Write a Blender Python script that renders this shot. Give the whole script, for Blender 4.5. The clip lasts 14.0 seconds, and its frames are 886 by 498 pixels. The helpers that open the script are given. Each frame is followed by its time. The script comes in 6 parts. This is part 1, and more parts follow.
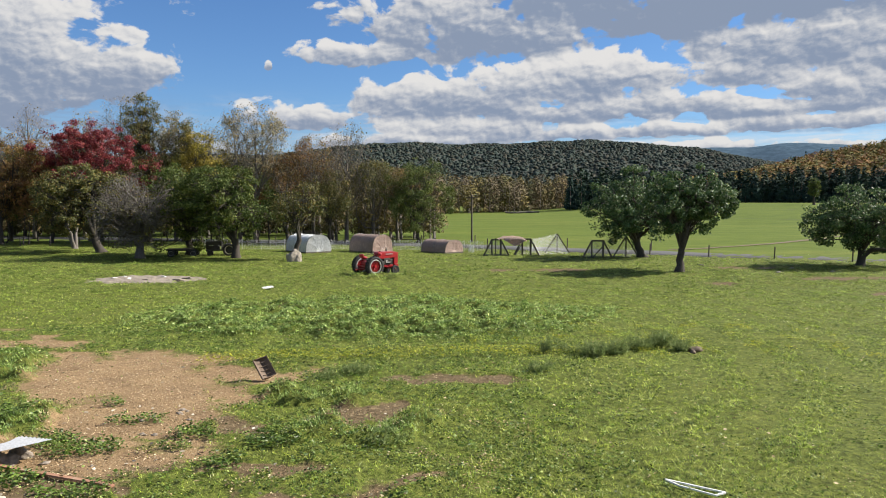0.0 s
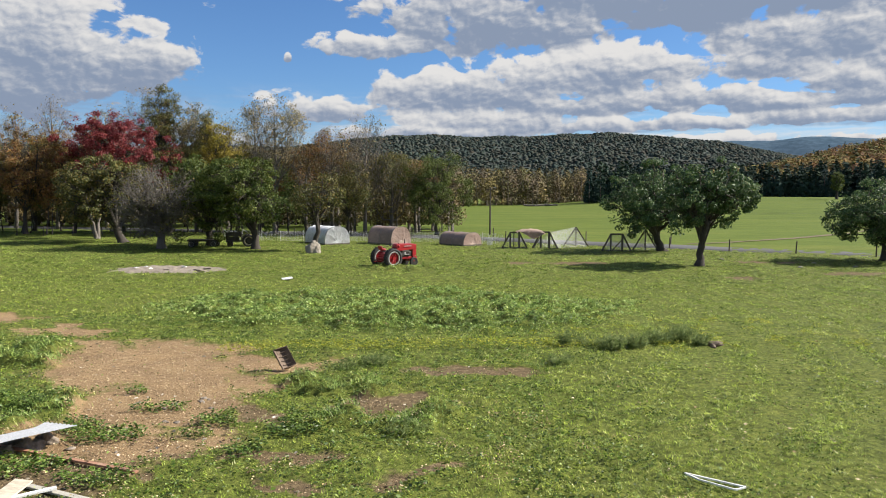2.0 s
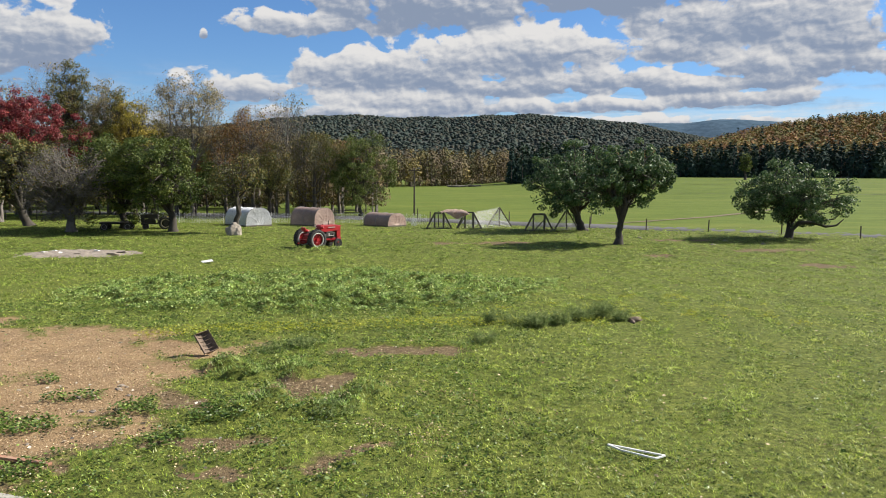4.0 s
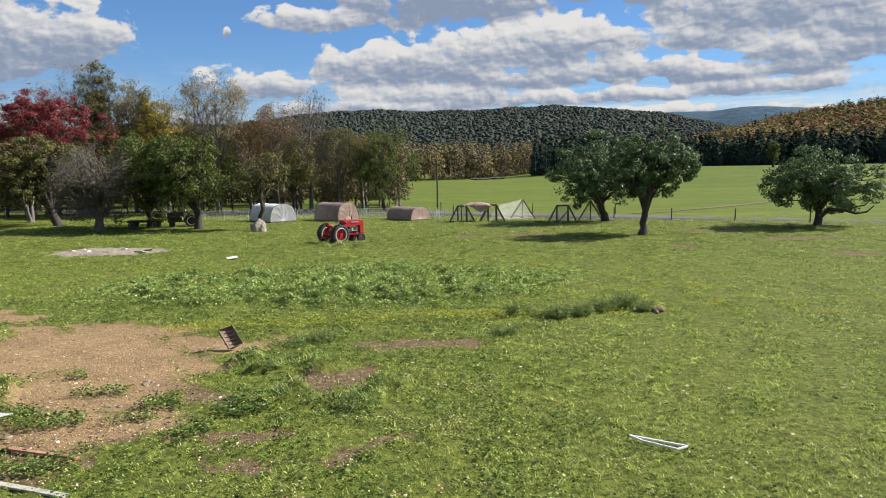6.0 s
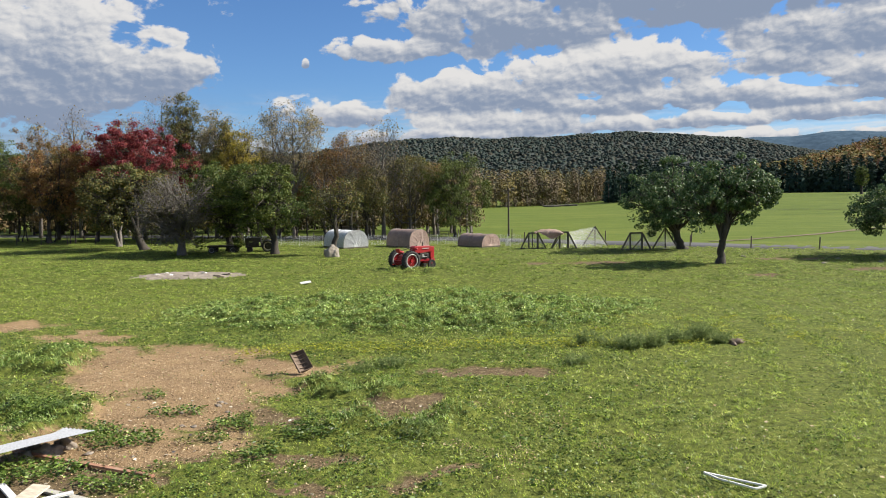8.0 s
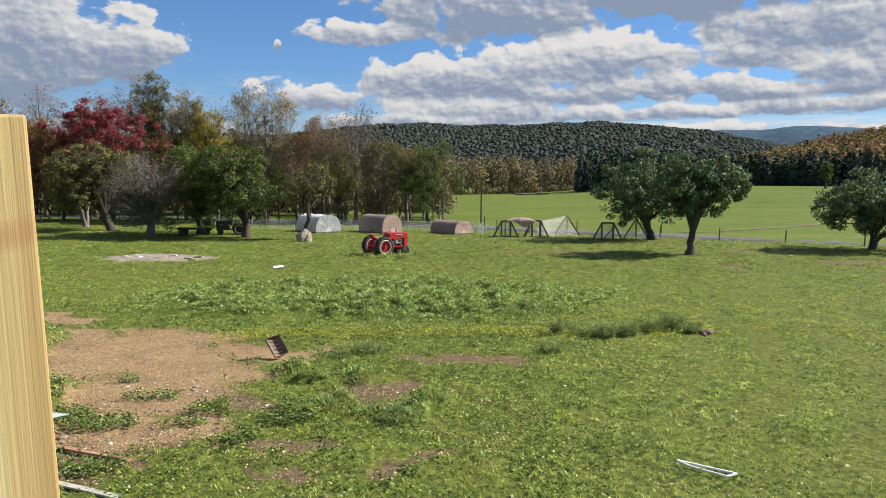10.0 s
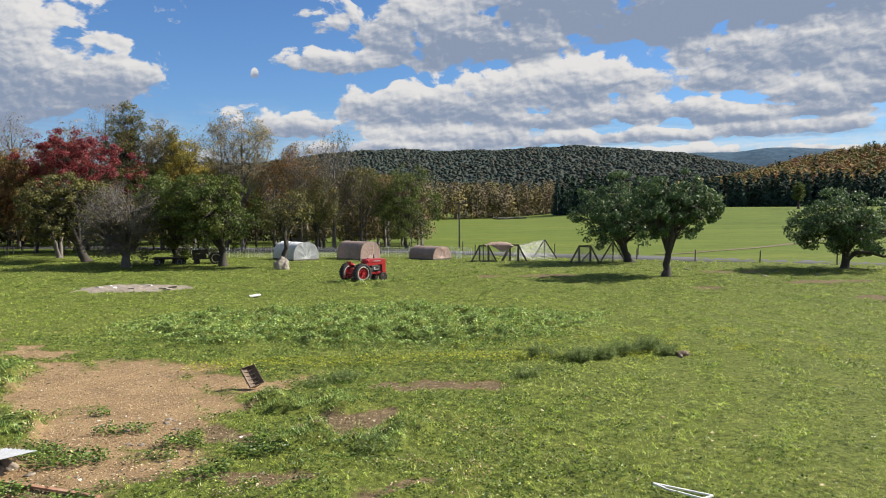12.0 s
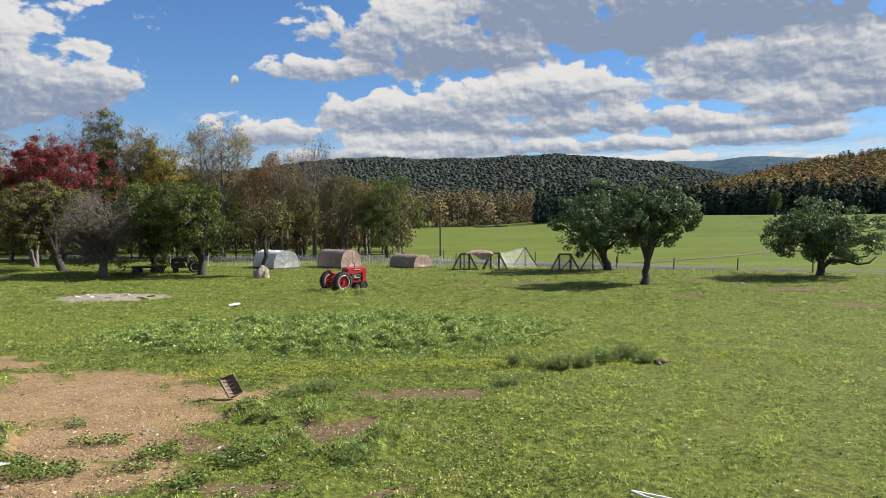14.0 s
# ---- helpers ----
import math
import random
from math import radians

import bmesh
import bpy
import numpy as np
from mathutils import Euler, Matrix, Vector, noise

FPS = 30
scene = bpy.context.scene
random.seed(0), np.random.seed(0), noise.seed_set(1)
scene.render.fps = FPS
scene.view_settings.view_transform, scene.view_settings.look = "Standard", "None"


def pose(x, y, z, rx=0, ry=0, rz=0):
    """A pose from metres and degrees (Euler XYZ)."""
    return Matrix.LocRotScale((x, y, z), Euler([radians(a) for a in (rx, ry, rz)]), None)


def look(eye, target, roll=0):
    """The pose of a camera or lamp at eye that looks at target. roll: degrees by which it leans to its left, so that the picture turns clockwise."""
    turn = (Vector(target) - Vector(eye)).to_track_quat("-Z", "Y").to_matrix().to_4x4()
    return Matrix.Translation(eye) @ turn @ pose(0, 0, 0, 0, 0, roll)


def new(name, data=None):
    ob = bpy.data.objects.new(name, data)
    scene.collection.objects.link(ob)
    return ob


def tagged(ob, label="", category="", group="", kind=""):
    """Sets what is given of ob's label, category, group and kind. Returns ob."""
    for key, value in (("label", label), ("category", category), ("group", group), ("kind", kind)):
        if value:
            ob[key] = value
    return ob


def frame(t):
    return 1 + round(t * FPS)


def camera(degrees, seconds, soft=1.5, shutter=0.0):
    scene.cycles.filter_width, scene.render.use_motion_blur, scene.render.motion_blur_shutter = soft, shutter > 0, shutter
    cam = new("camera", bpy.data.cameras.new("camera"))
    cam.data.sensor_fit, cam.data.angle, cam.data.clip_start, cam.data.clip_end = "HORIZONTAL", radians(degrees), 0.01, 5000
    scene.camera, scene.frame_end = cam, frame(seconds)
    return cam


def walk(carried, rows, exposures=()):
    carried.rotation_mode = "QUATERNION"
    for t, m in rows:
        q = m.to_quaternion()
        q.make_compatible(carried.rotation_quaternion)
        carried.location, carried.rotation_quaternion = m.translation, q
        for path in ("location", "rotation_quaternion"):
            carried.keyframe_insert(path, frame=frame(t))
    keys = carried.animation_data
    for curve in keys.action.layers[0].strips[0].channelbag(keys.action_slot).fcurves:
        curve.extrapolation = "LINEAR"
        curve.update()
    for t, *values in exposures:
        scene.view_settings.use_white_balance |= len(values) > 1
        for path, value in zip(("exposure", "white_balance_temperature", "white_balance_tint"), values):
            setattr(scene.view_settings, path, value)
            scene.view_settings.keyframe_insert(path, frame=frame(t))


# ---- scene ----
cam = camera(61.0, 14.0, soft=1.0)
PATH = [
    (0, (-0.004, -0.004, 5.202), (-0.004, 1.992, 5.076), 0.0),
    (0.5, (0.027, 0.022, 5.196), (-0.011, 2.019, 5.08), -0.0),
    (1, (0.045, 0.008, 5.19), (-0.032, 2.003, 5.072), 0.1),
    (1.5, (-0.006, 0.026, 5.17), (-0.091, 2.02, 5.043), 0.2),
    (2, (-0.057, -0.038, 5.189), (-0.104, 1.957, 5.043), 0.3),
    (2.5, (-0.121, -0.04, 5.181), (-0.09, 1.953, 5.02), 0.5),
    (3, (-0.154, -0.012, 5.173), (-0.045, 1.977, 5.001), 0.8),
    (3.2, (-0.148, 0.015, 5.166), (-0.015, 2.003, 4.992), 0.9),
    (5.3, (-0.007, 0.04, 5.116), (0.14, 2.021, 4.888), -0.3),
    (5.5, (0.01, 0.057, 5.108), (0.143, 2.039, 4.88), -0.4),
    (6, (0.029, 0.023, 5.129), (0.117, 2.009, 4.917), -0.8),
    (6.5, (0.083, 0.04, 5.135), (0.105, 2.032, 4.957), -1.0),
    (7, (0.12, 0.068, 5.139), (0.064, 2.062, 4.995), -1.2),
    (7.2, (0.118, 0.09, 5.129), (0.033, 2.083, 4.994), -1.3),
    (9.3, (-0.053, -0.042, 5.169), (-0.139, 1.95, 5.004), -0.1),
    (9.5, (-0.098, -0.016, 5.178), (-0.162, 1.976, 5.007), 0.1),
    (10, (-0.115, -0.027, 5.183), (-0.137, 1.965, 5.007), 0.4),
    (10.5, (-0.104, -0.047, 5.185), (-0.094, 1.946, 5.02), 0.4),
    (11, (-0.074, -0.042, 5.198), (-0.044, 1.952, 5.049), 0.3),
    (11.5, (-0.019, -0.04, 5.202), (0.017, 1.956, 5.076), -0.1),
    (12, (0.014, -0.031, 5.203), (0.046, 1.966, 5.094), -0.4),
    (12.5, (0.031, -0.025, 5.212), (0.059, 1.972, 5.116), -0.5),
    (13, (0.023, -0.027, 5.23), (0.054, 1.971, 5.143), -0.5),
    (13.5, (0.065, -0.053, 5.222), (0.112, 1.945, 5.139), -0.5),
    (14, (0.054, -0.081, 5.228), (0.136, 1.915, 5.14), -0.4),
]
walk(cam, [(t, look(eye, aim, roll)) for t, eye, aim, roll in PATH])

# ---- light ----
SUN_EL, SUN_AZ = radians(38.0), radians(76.0)  # azimuth from +y towards +x
sun = new("sun", bpy.data.lights.new("sun", "SUN"))
sun.data.energy, sun.data.angle, sun.data.color = 5.0, radians(0.6), (1.0, 0.94, 0.84)
sun_way = Vector((math.sin(SUN_AZ) * math.cos(SUN_EL), math.cos(SUN_AZ) * math.cos(SUN_EL), math.sin(SUN_EL)))
sun.matrix_world = look(sun_way * 60, (0, 0, 0))
scene.view_settings.exposure = 0.95

world = bpy.data.worlds.new("sky")
scene.world = world
world.use_nodes = True
wt = world.node_tree
wt.nodes.clear()


def wmath(op, a, b=None, c=None, clamp=False):
    n = wt.nodes.new("ShaderNodeMath")
    n.operation, n.use_clamp = op, clamp
    for i, v in enumerate((a, b, c)):
        if v is None:
            continue
        if isinstance(v, (int, float)):
            n.inputs[i].default_value = v
        else:
            wt.links.new(v, n.inputs[i])
    return n.outputs[0]


def wstep(v, lo, hi, to0=0.0, to1=1.0):
    n = wt.nodes.new("ShaderNodeMapRange")
    n.interpolation_type = "SMOOTHSTEP"
    wt.links.new(v, n.inputs[0])
    for i, x in enumerate((lo, hi, to0, to1)):
        n.inputs[i + 1].default_value = x
    return n.outputs[0]


def wnoise(vec, scale, detail, rough=0.55, distort=0.0):
    n = wt.nodes.new("ShaderNodeTexNoise")
    n.noise_dimensions = "3D"
    wt.links.new(vec, n.inputs["Vector"])
    n.inputs["Scale"].default_value, n.inputs["Detail"].default_value = scale, detail
    n.inputs["Roughness"].default_value, n.inputs["Distortion"].default_value = rough, distort
    return n.outputs["Fac"]


def wvec(x, y, z):
    n = wt.nodes.new("ShaderNodeCombineXYZ")
    for i, v in enumerate((x, y, z)):
        if isinstance(v, (int, float)):
            n.inputs[i].default_value = v
        else:
            wt.links.new(v, n.inputs[i])
    return n.outputs[0]


def wmix(f, a, b):
    n = wt.nodes.new("ShaderNodeMix")
    n.data_type = "RGBA"
    for sock, v in ((n.inputs[0], f), (n.inputs[6], a), (n.inputs[7], b)):
        if isinstance(v, tuple):
            sock.default_value = (*v, 1)
        elif isinstance(v, float):
            sock.default_value = v
        else:
            wt.links.new(v, sock)
    return n.outputs[2]


sky = wt.nodes.new("ShaderNodeTexSky")
sky.sky_type, sky.sun_disc = "NISHITA", False
sky.sun_elevation, sky.sun_rotation = SUN_EL, SUN_AZ
sky.air_density, sky.dust_density, sky.ozone_density = 1.0, 0.1, 4.0

coord = wt.nodes.new("ShaderNodeTexCoord")
sep = wt.nodes.new("ShaderNodeSeparateXYZ")
wt.links.new(coord.outputs["Generated"], sep.inputs[0])
dx, dy, dz = sep.outputs
az = wmath("MULTIPLY", wmath("ARCTAN2", dx, dy), 57.2958)
el = wmath("MULTIPLY", wmath("ARCSINE", dz), 57.2958)
puff_at = wvec(az, wmath("MULTIPLY", el, 1.5), 0.0)
puff = wnoise(puff_at, 0.30, 8, 0.53, 0.25)
lit_at = wvec(wmath("ADD", az, 0.35), wmath("MULTIPLY_ADD", el, 1.5, 0.75), 0.0)
puff_sunward = wnoise(lit_at, 0.30, 5, 0.58, 0.25)
wisp_at = wvec(wmath("MULTIPLY", az, 0.30), wmath("MULTIPLY", el, 1.6), 3.7)
wisp = wnoise(wisp_at, 0.55, 7, 0.62, 0.2)

# cumulus: azimuth, height of the base, half width, height, greyness
CLOUDS = (
    (-31.5, 9.0, 10.5, 8.0, 0.20), (-25.5, 8.2, 6.5, 3.4, 0.35), (-33.0, 6.4, 9.0, 3.0, 0.45),
    (-6.3, 10.6, 5.0, 1.5, 0.1), (-12.9, 9.7, 0.42, 0.62, 0.2),
    (2.0, 12.4, 9.5, 4.6, 0.35), (8.5, 12.2, 4.0, 2.8, 0.05), (9.0, 14.4, 10.0, 5.0, 0.65),
    (22.0, 13.6, 15.0, 4.6, 0.8), (26.0, 10.2, 10.5, 3.4, 0.30), (1.5, 7.2, 9.0, 2.9, 0.25),
    (8.5, 8.0, 9.0, 3.0, 0.25), (13.0, 9.0, 6.0, 2.4, 0.10), (28.0, 7.4, 8.0, 2.2, 0.20),
    (17.0, 6.8, 9.0, 1.6, 0.15), (-10.0, 6.0, 4.5, 1.5, 0.1), (3.0, 5.2, 9.0, 1.6, 0.10),
    (14.0, 5.0, 7.0, 0.9, 0.1), (26.0, 5.4, 7.0, 1.0, 0.1), (18.0, 3.7, 12.0, 0.8, 0.1),
    (9.0, 6.3, 7.0, 1.3, 0.25), (21.0, 8.6, 6.0, 1.8, 0.15), (24.0, 6.3, 9.0, 1.3, 0.25), (31.0, 9.0, 6.0, 2.2, 0.3), (-2.0, 4.4, 8.0, 0.9, 0.15),
)
depth, shade, grey, total = None, 0.0, 0.0, 0.001
for a, e, w, h, g in CLOUDS:
    u = wmath("MULTIPLY", wmath("SUBTRACT", az, a), 1 / w)
    v = wmath("MULTIPLY", wmath("SUBTRACT", el, e), 1 / h)
    vv = wmath("MAXIMUM", v, wmath("MULTIPLY", v, -1.9))
    d = wmath("SUBTRACT", 1.0, wmath("SQRT", wmath("ADD", wmath("MULTIPLY", u, u), wmath("MULTIPLY", vv, vv))))
    weight = wmath("POWER", wmath("MAXIMUM", wmath("MULTIPLY_ADD", d, 0.5, 0.6), 0.01), 9.0)
    shade = wmath("MULTIPLY_ADD", weight, v, shade)
    grey = wmath("MULTIPLY_ADD", weight, g, grey)
    total = wmath("ADD", weight, total)
    depth = d if depth is None else wmath("MAXIMUM", d, depth)
shade, grey = wmath("DIVIDE", shade, total), wmath("DIVIDE", grey, total)
# low streaks towards the horizon, and broken cloud over the rest of the sky
low = wmath("MULTIPLY", wstep(el, 9.0, 4.5), wmath("SUBTRACT", wmath("MULTIPLY", wisp, 3.2), 1.22))
high = wmath("MULTIPLY", wmath("MAXIMUM", wstep(el, 17.0, 22.0), wstep(wmath("ABSOLUTE", az), 42.0, 55.0)),
             wmath("SUBTRACT", wmath("MULTIPLY", wnoise(coord.outputs["Generated"], 3.0, 4), 2.4), 1.1))
cover = wmath("ADD", wmath("MAXIMUM", wmath("MAXIMUM", depth, -1.2), -1.2), wmath("MULTIPLY", wmath("SUBTRACT", puff, 0.5), 3.0))
thick = wmath("MAXIMUM", wstep(cover, 0.02, 0.22), wmath("MAXIMUM", wstep(low, 0.0, 0.9, 0.0, 0.75), wstep(high, 0.0, 0.35)))
curl = wnoise(puff_at, 0.85, 3, 0.5, 0.3)
curl_sunward = wnoise(wvec(wmath("ADD", az, 0.2), wmath("MULTIPLY_ADD", el, 1.5, 0.3), 0.0), 0.85, 3, 0.5, 0.3)
relief = wmath("MULTIPLY_ADD", wmath("SUBTRACT", curl, curl_sunward), 0.6, wmath("SUBTRACT", puff, puff_sunward))
relief = wmath("MULTIPLY_ADD", wmath("SUBTRACT", wisp, 0.5), 0.35, relief)
bright = wmath("ADD", wmath("ADD", wmath("MULTIPLY", shade, 1.25), wmath("MULTIPLY", relief, 2.1)), wmath("SUBTRACT", 0.24, grey))
bright = wmath("MULTIPLY_ADD", wstep(cover, 0.9, 0.1), 0.22, bright)
tone = wstep(bright, -0.25, 1.05)
cloud = wmix(tone, (2.3, 2.85, 3.9), (6.9, 6.8, 6.7))
clear = wt.nodes.new("ShaderNodeMix")
clear.data_type, clear.blend_type = "RGBA", "MULTIPLY"
clear.inputs[0].default_value = 1.0
wt.links.new(sky.outputs[0], clear.inputs[6])
clear.inputs[7].default_value = (0.66, 0.86, 1.10, 1)
haze = wmix(wstep(el, 7.0, 0.5, 0.0, 0.45), clear.outputs[2], (4.6, 5.2, 5.9))
seen = wmix(thick, haze, cloud)
bg = wt.nodes.new("ShaderNodeBackground")
wt.links.new(seen, bg.inputs[0])
bg.inputs[1].default_value = 0.058
wout = wt.nodes.new("ShaderNodeOutputWorld")
wt.links.new(bg.outputs[0], wout.inputs[0])


# ---- materials ----
def shader(name):
    m = bpy.data.materials.new(name)
    m.use_nodes = True
    return m, m.node_tree, m.node_tree.nodes["Principled BSDF"]


def ramp(nt, fac, stops):
    n = nt.nodes.new("ShaderNodeValToRGB")
    els = n.color_ramp.elements
    while len(els) < len(stops):
        els.new(0.5)
    for e, (p, c) in zip(els, stops):
        e.position, e.color = p, (*c, 1)
    nt.links.new(fac, n.inputs[0])
    return n.outputs[0]


def tex(nt, scale, detail=4, rough=0.6, stretch=(1, 1, 1), distort=0.0, local=True):
    co = nt.nodes.new("ShaderNodeTexCoord")
    mp = nt.nodes.new("ShaderNodeMapping")
    mp.inputs["Scale"].default_value = stretch
    nt.links.new(co.outputs["Object"], mp.inputs[0])
    n = nt.nodes.new("ShaderNodeTexNoise")
    nt.links.new(mp.outputs[0], n.inputs["Vector"])
    n.inputs["Scale"].default_value, n.inputs["Detail"].default_value = scale, detail
    n.inputs["Roughness"].default_value, n.inputs["Distortion"].default_value = rough, distort
    return n.outputs["Fac"]


def blend(nt, f, a, b, mode="MIX"):
    n = nt.nodes.new("ShaderNodeMix")
    n.data_type, n.blend_type = "RGBA", mode
    for sock, v in ((n.inputs[0], f), (n.inputs[6], a), (n.inputs[7], b)):
        if isinstance(v, tuple):
            sock.default_value = (*v, 1)
        elif isinstance(v, (int, float)):
            sock.default_value = v
        else:
            nt.links.new(v, sock)
    return n.outputs[2]


def bump(nt, bsdf, height, strength=0.4, distance=0.02):
    n = nt.nodes.new("ShaderNodeBump")
    n.inputs["Strength"].default_value, n.inputs["Distance"].default_value = strength, distance
    nt.links.new(height, n.inputs["Height"])
    nt.links.new(n.outputs[0], bsdf.inputs["Normal"])


def surface(name, dark, light, rough=0.75, metal=0.0, scale=3.0, fine=40.0, stretch=(1, 1, 1), relief=0.3, distance=0.01, worn=None, spec=0.5):
    """Two tones, broken up at a large and a fine scale, with relief; worn: a third tone in patches."""
    m, nt, b = shader(name)
    big, small = tex(nt, scale, 5, stretch=stretch), tex(nt, fine, 4, stretch=stretch)
    col = ramp(nt, big, ((0.3, dark), (0.7, light)))
    col = blend(nt, 0.45, col, ramp(nt, small, ((0.3, tuple(c * 0.55 for c in dark)), (0.7, tuple(min(1, c * 1.25) for c in light)))))
    if worn:
        col = blend(nt, ramp(nt, tex(nt, scale * 2.3, 6, 0.7), ((0.55, (0, 0, 0)), (0.68, (1, 1, 1)))), col, worn)
    nt.links.new(col, b.inputs["Base Color"])
    b.inputs["Roughness"].default_value, b.inputs["Metallic"].default_value = rough, metal
    b.inputs["Specular IOR Level"].default_value = spec
    bump(nt, b, small, relief, distance)
    return m


def leaf_shader(name, stops, gloss=0.5, through_light=0.35, patch=0.25, patch_tint=(1, 1, 1), spec=0.4, fine=0.0):
    """Leaves: a tone of its own for each, drifting over the plant, with light passing through."""
    m, nt, b = shader(name)
    geo = nt.nodes.new("ShaderNodeNewGeometry")
    col = ramp(nt, geo.outputs["Random Per Island"], stops)
    # random lighter and darker lumps; on grass they stand for tussock shading
    col = blend(nt, 1.0, col, ramp(nt, tex(nt, patch * 5, 3), ((0.3, (0.48, 0.52, 0.48)), (0.7, (1.45, 1.38, 1.3)))), "MULTIPLY")
    if fine:
        # finer drift: shading of small tufts put into the colour
        col = blend(nt, 1.0, col, ramp(nt, tex(nt, fine, 3, 0.6), ((0.36, (0.30, 0.36, 0.30)), (0.5, (0.95, 0.97, 0.9)), (0.66, (1.42, 1.38, 1.38)))), "MULTIPLY")
    drift = tex(nt, patch, 3)
    col = blend(nt, ramp(nt, drift, ((0.35, (0, 0, 0)), (0.65, (1, 1, 1)))), col, blend(nt, 1.0, col, patch_tint, "MULTIPLY"))
    nt.links.new(col, b.inputs["Base Color"])
    b.inputs["Roughness"].default_value = gloss
    b.inputs["Specular IOR Level"].default_value = spec
    tr = nt.nodes.new("ShaderNodeBsdfTranslucent")
    nt.links.new(col, tr.inputs[0])
    mx = nt.nodes.new("ShaderNodeMixShader")
    mx.inputs[0].default_value = through_light
    nt.links.new(b.outputs[0], mx.inputs[1])
    nt.links.new(tr.outputs[0], mx.inputs[2])
    nt.links.new(mx.outputs[0], nt.nodes["Material Output"].inputs[0])
    return m


BARK = surface("bark", (0.025, 0.021, 0.017), (0.075, 0.063, 0.05), 0.95, scale=2, fine=18, stretch=(1, 1, 0.25), relief=0.8, distance=0.03)
GREY_BARK = surface("grey_bark", (0.075, 0.064, 0.054), (0.18, 0.16, 0.14), 0.95, scale=2, fine=16, stretch=(1, 1, 0.25), relief=0.6, distance=0.03)


def meadow_shader():
    m, nt, b = shader("meadow_ground")
    at = nt.nodes.new("ShaderNodeAttribute")
    at.attribute_name = "soil"
    at2 = nt.nodes.new("ShaderNodeAttribute")
    at2.attribute_name = "dry"
    green = ramp(nt, tex(nt, 0.35, 6), ((0.3, (0.075, 0.100, 0.016)), (0.55, (0.125, 0.150, 0.024)), (0.75, (0.185, 0.172, 0.040))))
    green = blend(nt, 0.7, green, ramp(nt, tex(nt, 6, 6, 0.7), ((0.36, (0.014, 0.020, 0.006)), (0.52, (0.11, 0.13, 0.026)), (0.68, (0.22, 0.235, 0.05)))))
    soil = ramp(nt, tex(nt, 0.8, 6), ((0.3, (0.196, 0.120, 0.065)), (0.5, (0.322, 0.208, 0.108)), (0.7, (0.437, 0.297, 0.155))))
    soil = blend(nt, 0.55, soil, ramp(nt, tex(nt, 22, 5, 0.75), ((0.32, (0.065, 0.042, 0.026)), (0.55, (0.25, 0.175, 0.095)), (0.75, (0.52, 0.40, 0.24)))))
    brown = ramp(nt, tex(nt, 6, 6, 0.7), ((0.3, (0.068, 0.048, 0.026)), (0.55, (0.147, 0.105, 0.057)), (0.75, (0.326, 0.255, 0.150))))
    earth = blend(nt, at2.outputs["Fac"], soil, brown)
    edge = nt.nodes.new("ShaderNodeMath")
    edge.operation = "MULTIPLY_ADD"
    nt.links.new(tex(nt, 3.5, 5, 0.7), edge.inputs[0])
    edge.inputs[1].default_value = 0.9
    nt.links.new(at.outputs["Fac"], edge.inputs[2])
    f = ramp(nt, edge.outputs[0], ((0.62, (0, 0, 0)), (0.86, (1, 1, 1))))
    nt.links.new(blend(nt, f, green, earth), b.inputs["Base Color"])
    b.inputs["Roughness"].default_value = 0.95
    b.inputs["Specular IOR Level"].default_value = 0.15
    bump(nt, b, tex(nt, 14, 6, 0.7), 0.9, 0.05)
    return m


def pasture_shader():
    m, nt, b = shader("pasture")
    c = ramp(nt, tex(nt, 0.05, 7, 0.68, stretch=(0.35, 1.5, 1)), ((0.32, (0.058, 0.092, 0.014)), (0.52, (0.105, 0.145, 0.022)), (0.68, (0.175, 0.18, 0.042))))
    c = blend(nt, 0.55, c, ramp(nt, tex(nt, 0.35, 7, 0.75, stretch=(0.6, 1, 1)), ((0.3, (0.04, 0.066, 0.012)), (0.7, (0.145, 0.175, 0.032)))))
    nt.links.new(c, b.inputs["Base Color"])
    b.inputs["Roughness"].default_value = 0.95
    b.inputs["Specular IOR Level"].default_value = 0.1
    bump(nt, b, tex(nt, 2.5, 5), 0.6, 0.12)
    return m


MEADOW, PASTURE = meadow_shader(), pasture_shader()
ASPHALT = surface("worn_asphalt", (0.085, 0.085, 0.088), (0.125, 0.123, 0.122), 0.95, scale=0.5, fine=30, relief=0.2, worn=(0.14, 0.135, 0.125), spec=0.1)
FOREST_FLOOR = surface("forest_floor", (0.022, 0.034, 0.030), (0.036, 0.044, 0.034), 1.0, scale=0.02, fine=0.3, relief=0.2)


# ---- building helpers ----
def mesh_of(name, verts, faces, mats=(), smooth=False):
    """A mesh from arrays of corners and of faces with equal numbers of corners."""
    me = bpy.data.meshes.new(name)
    v, f = np.asarray(verts, dtype=np.float32), np.asarray(faces, dtype=np.int32)
    k = f.shape[1]
    me.vertices.add(len(v))
    me.vertices.foreach_set("co", v.ravel())
    me.loops.add(f.size)
    me.loops.foreach_set("vertex_index", f.ravel())
    me.polygons.add(len(f))
    me.polygons.foreach_set("loop_start", np.arange(0, f.size, k, dtype=np.int32))
    if smooth:
        me.polygons.foreach_set("use_smooth", np.ones(len(f), dtype=bool))
    for mt in mats:
        me.materials.append(mt)
    me.update(calc_edges=True)
    return me


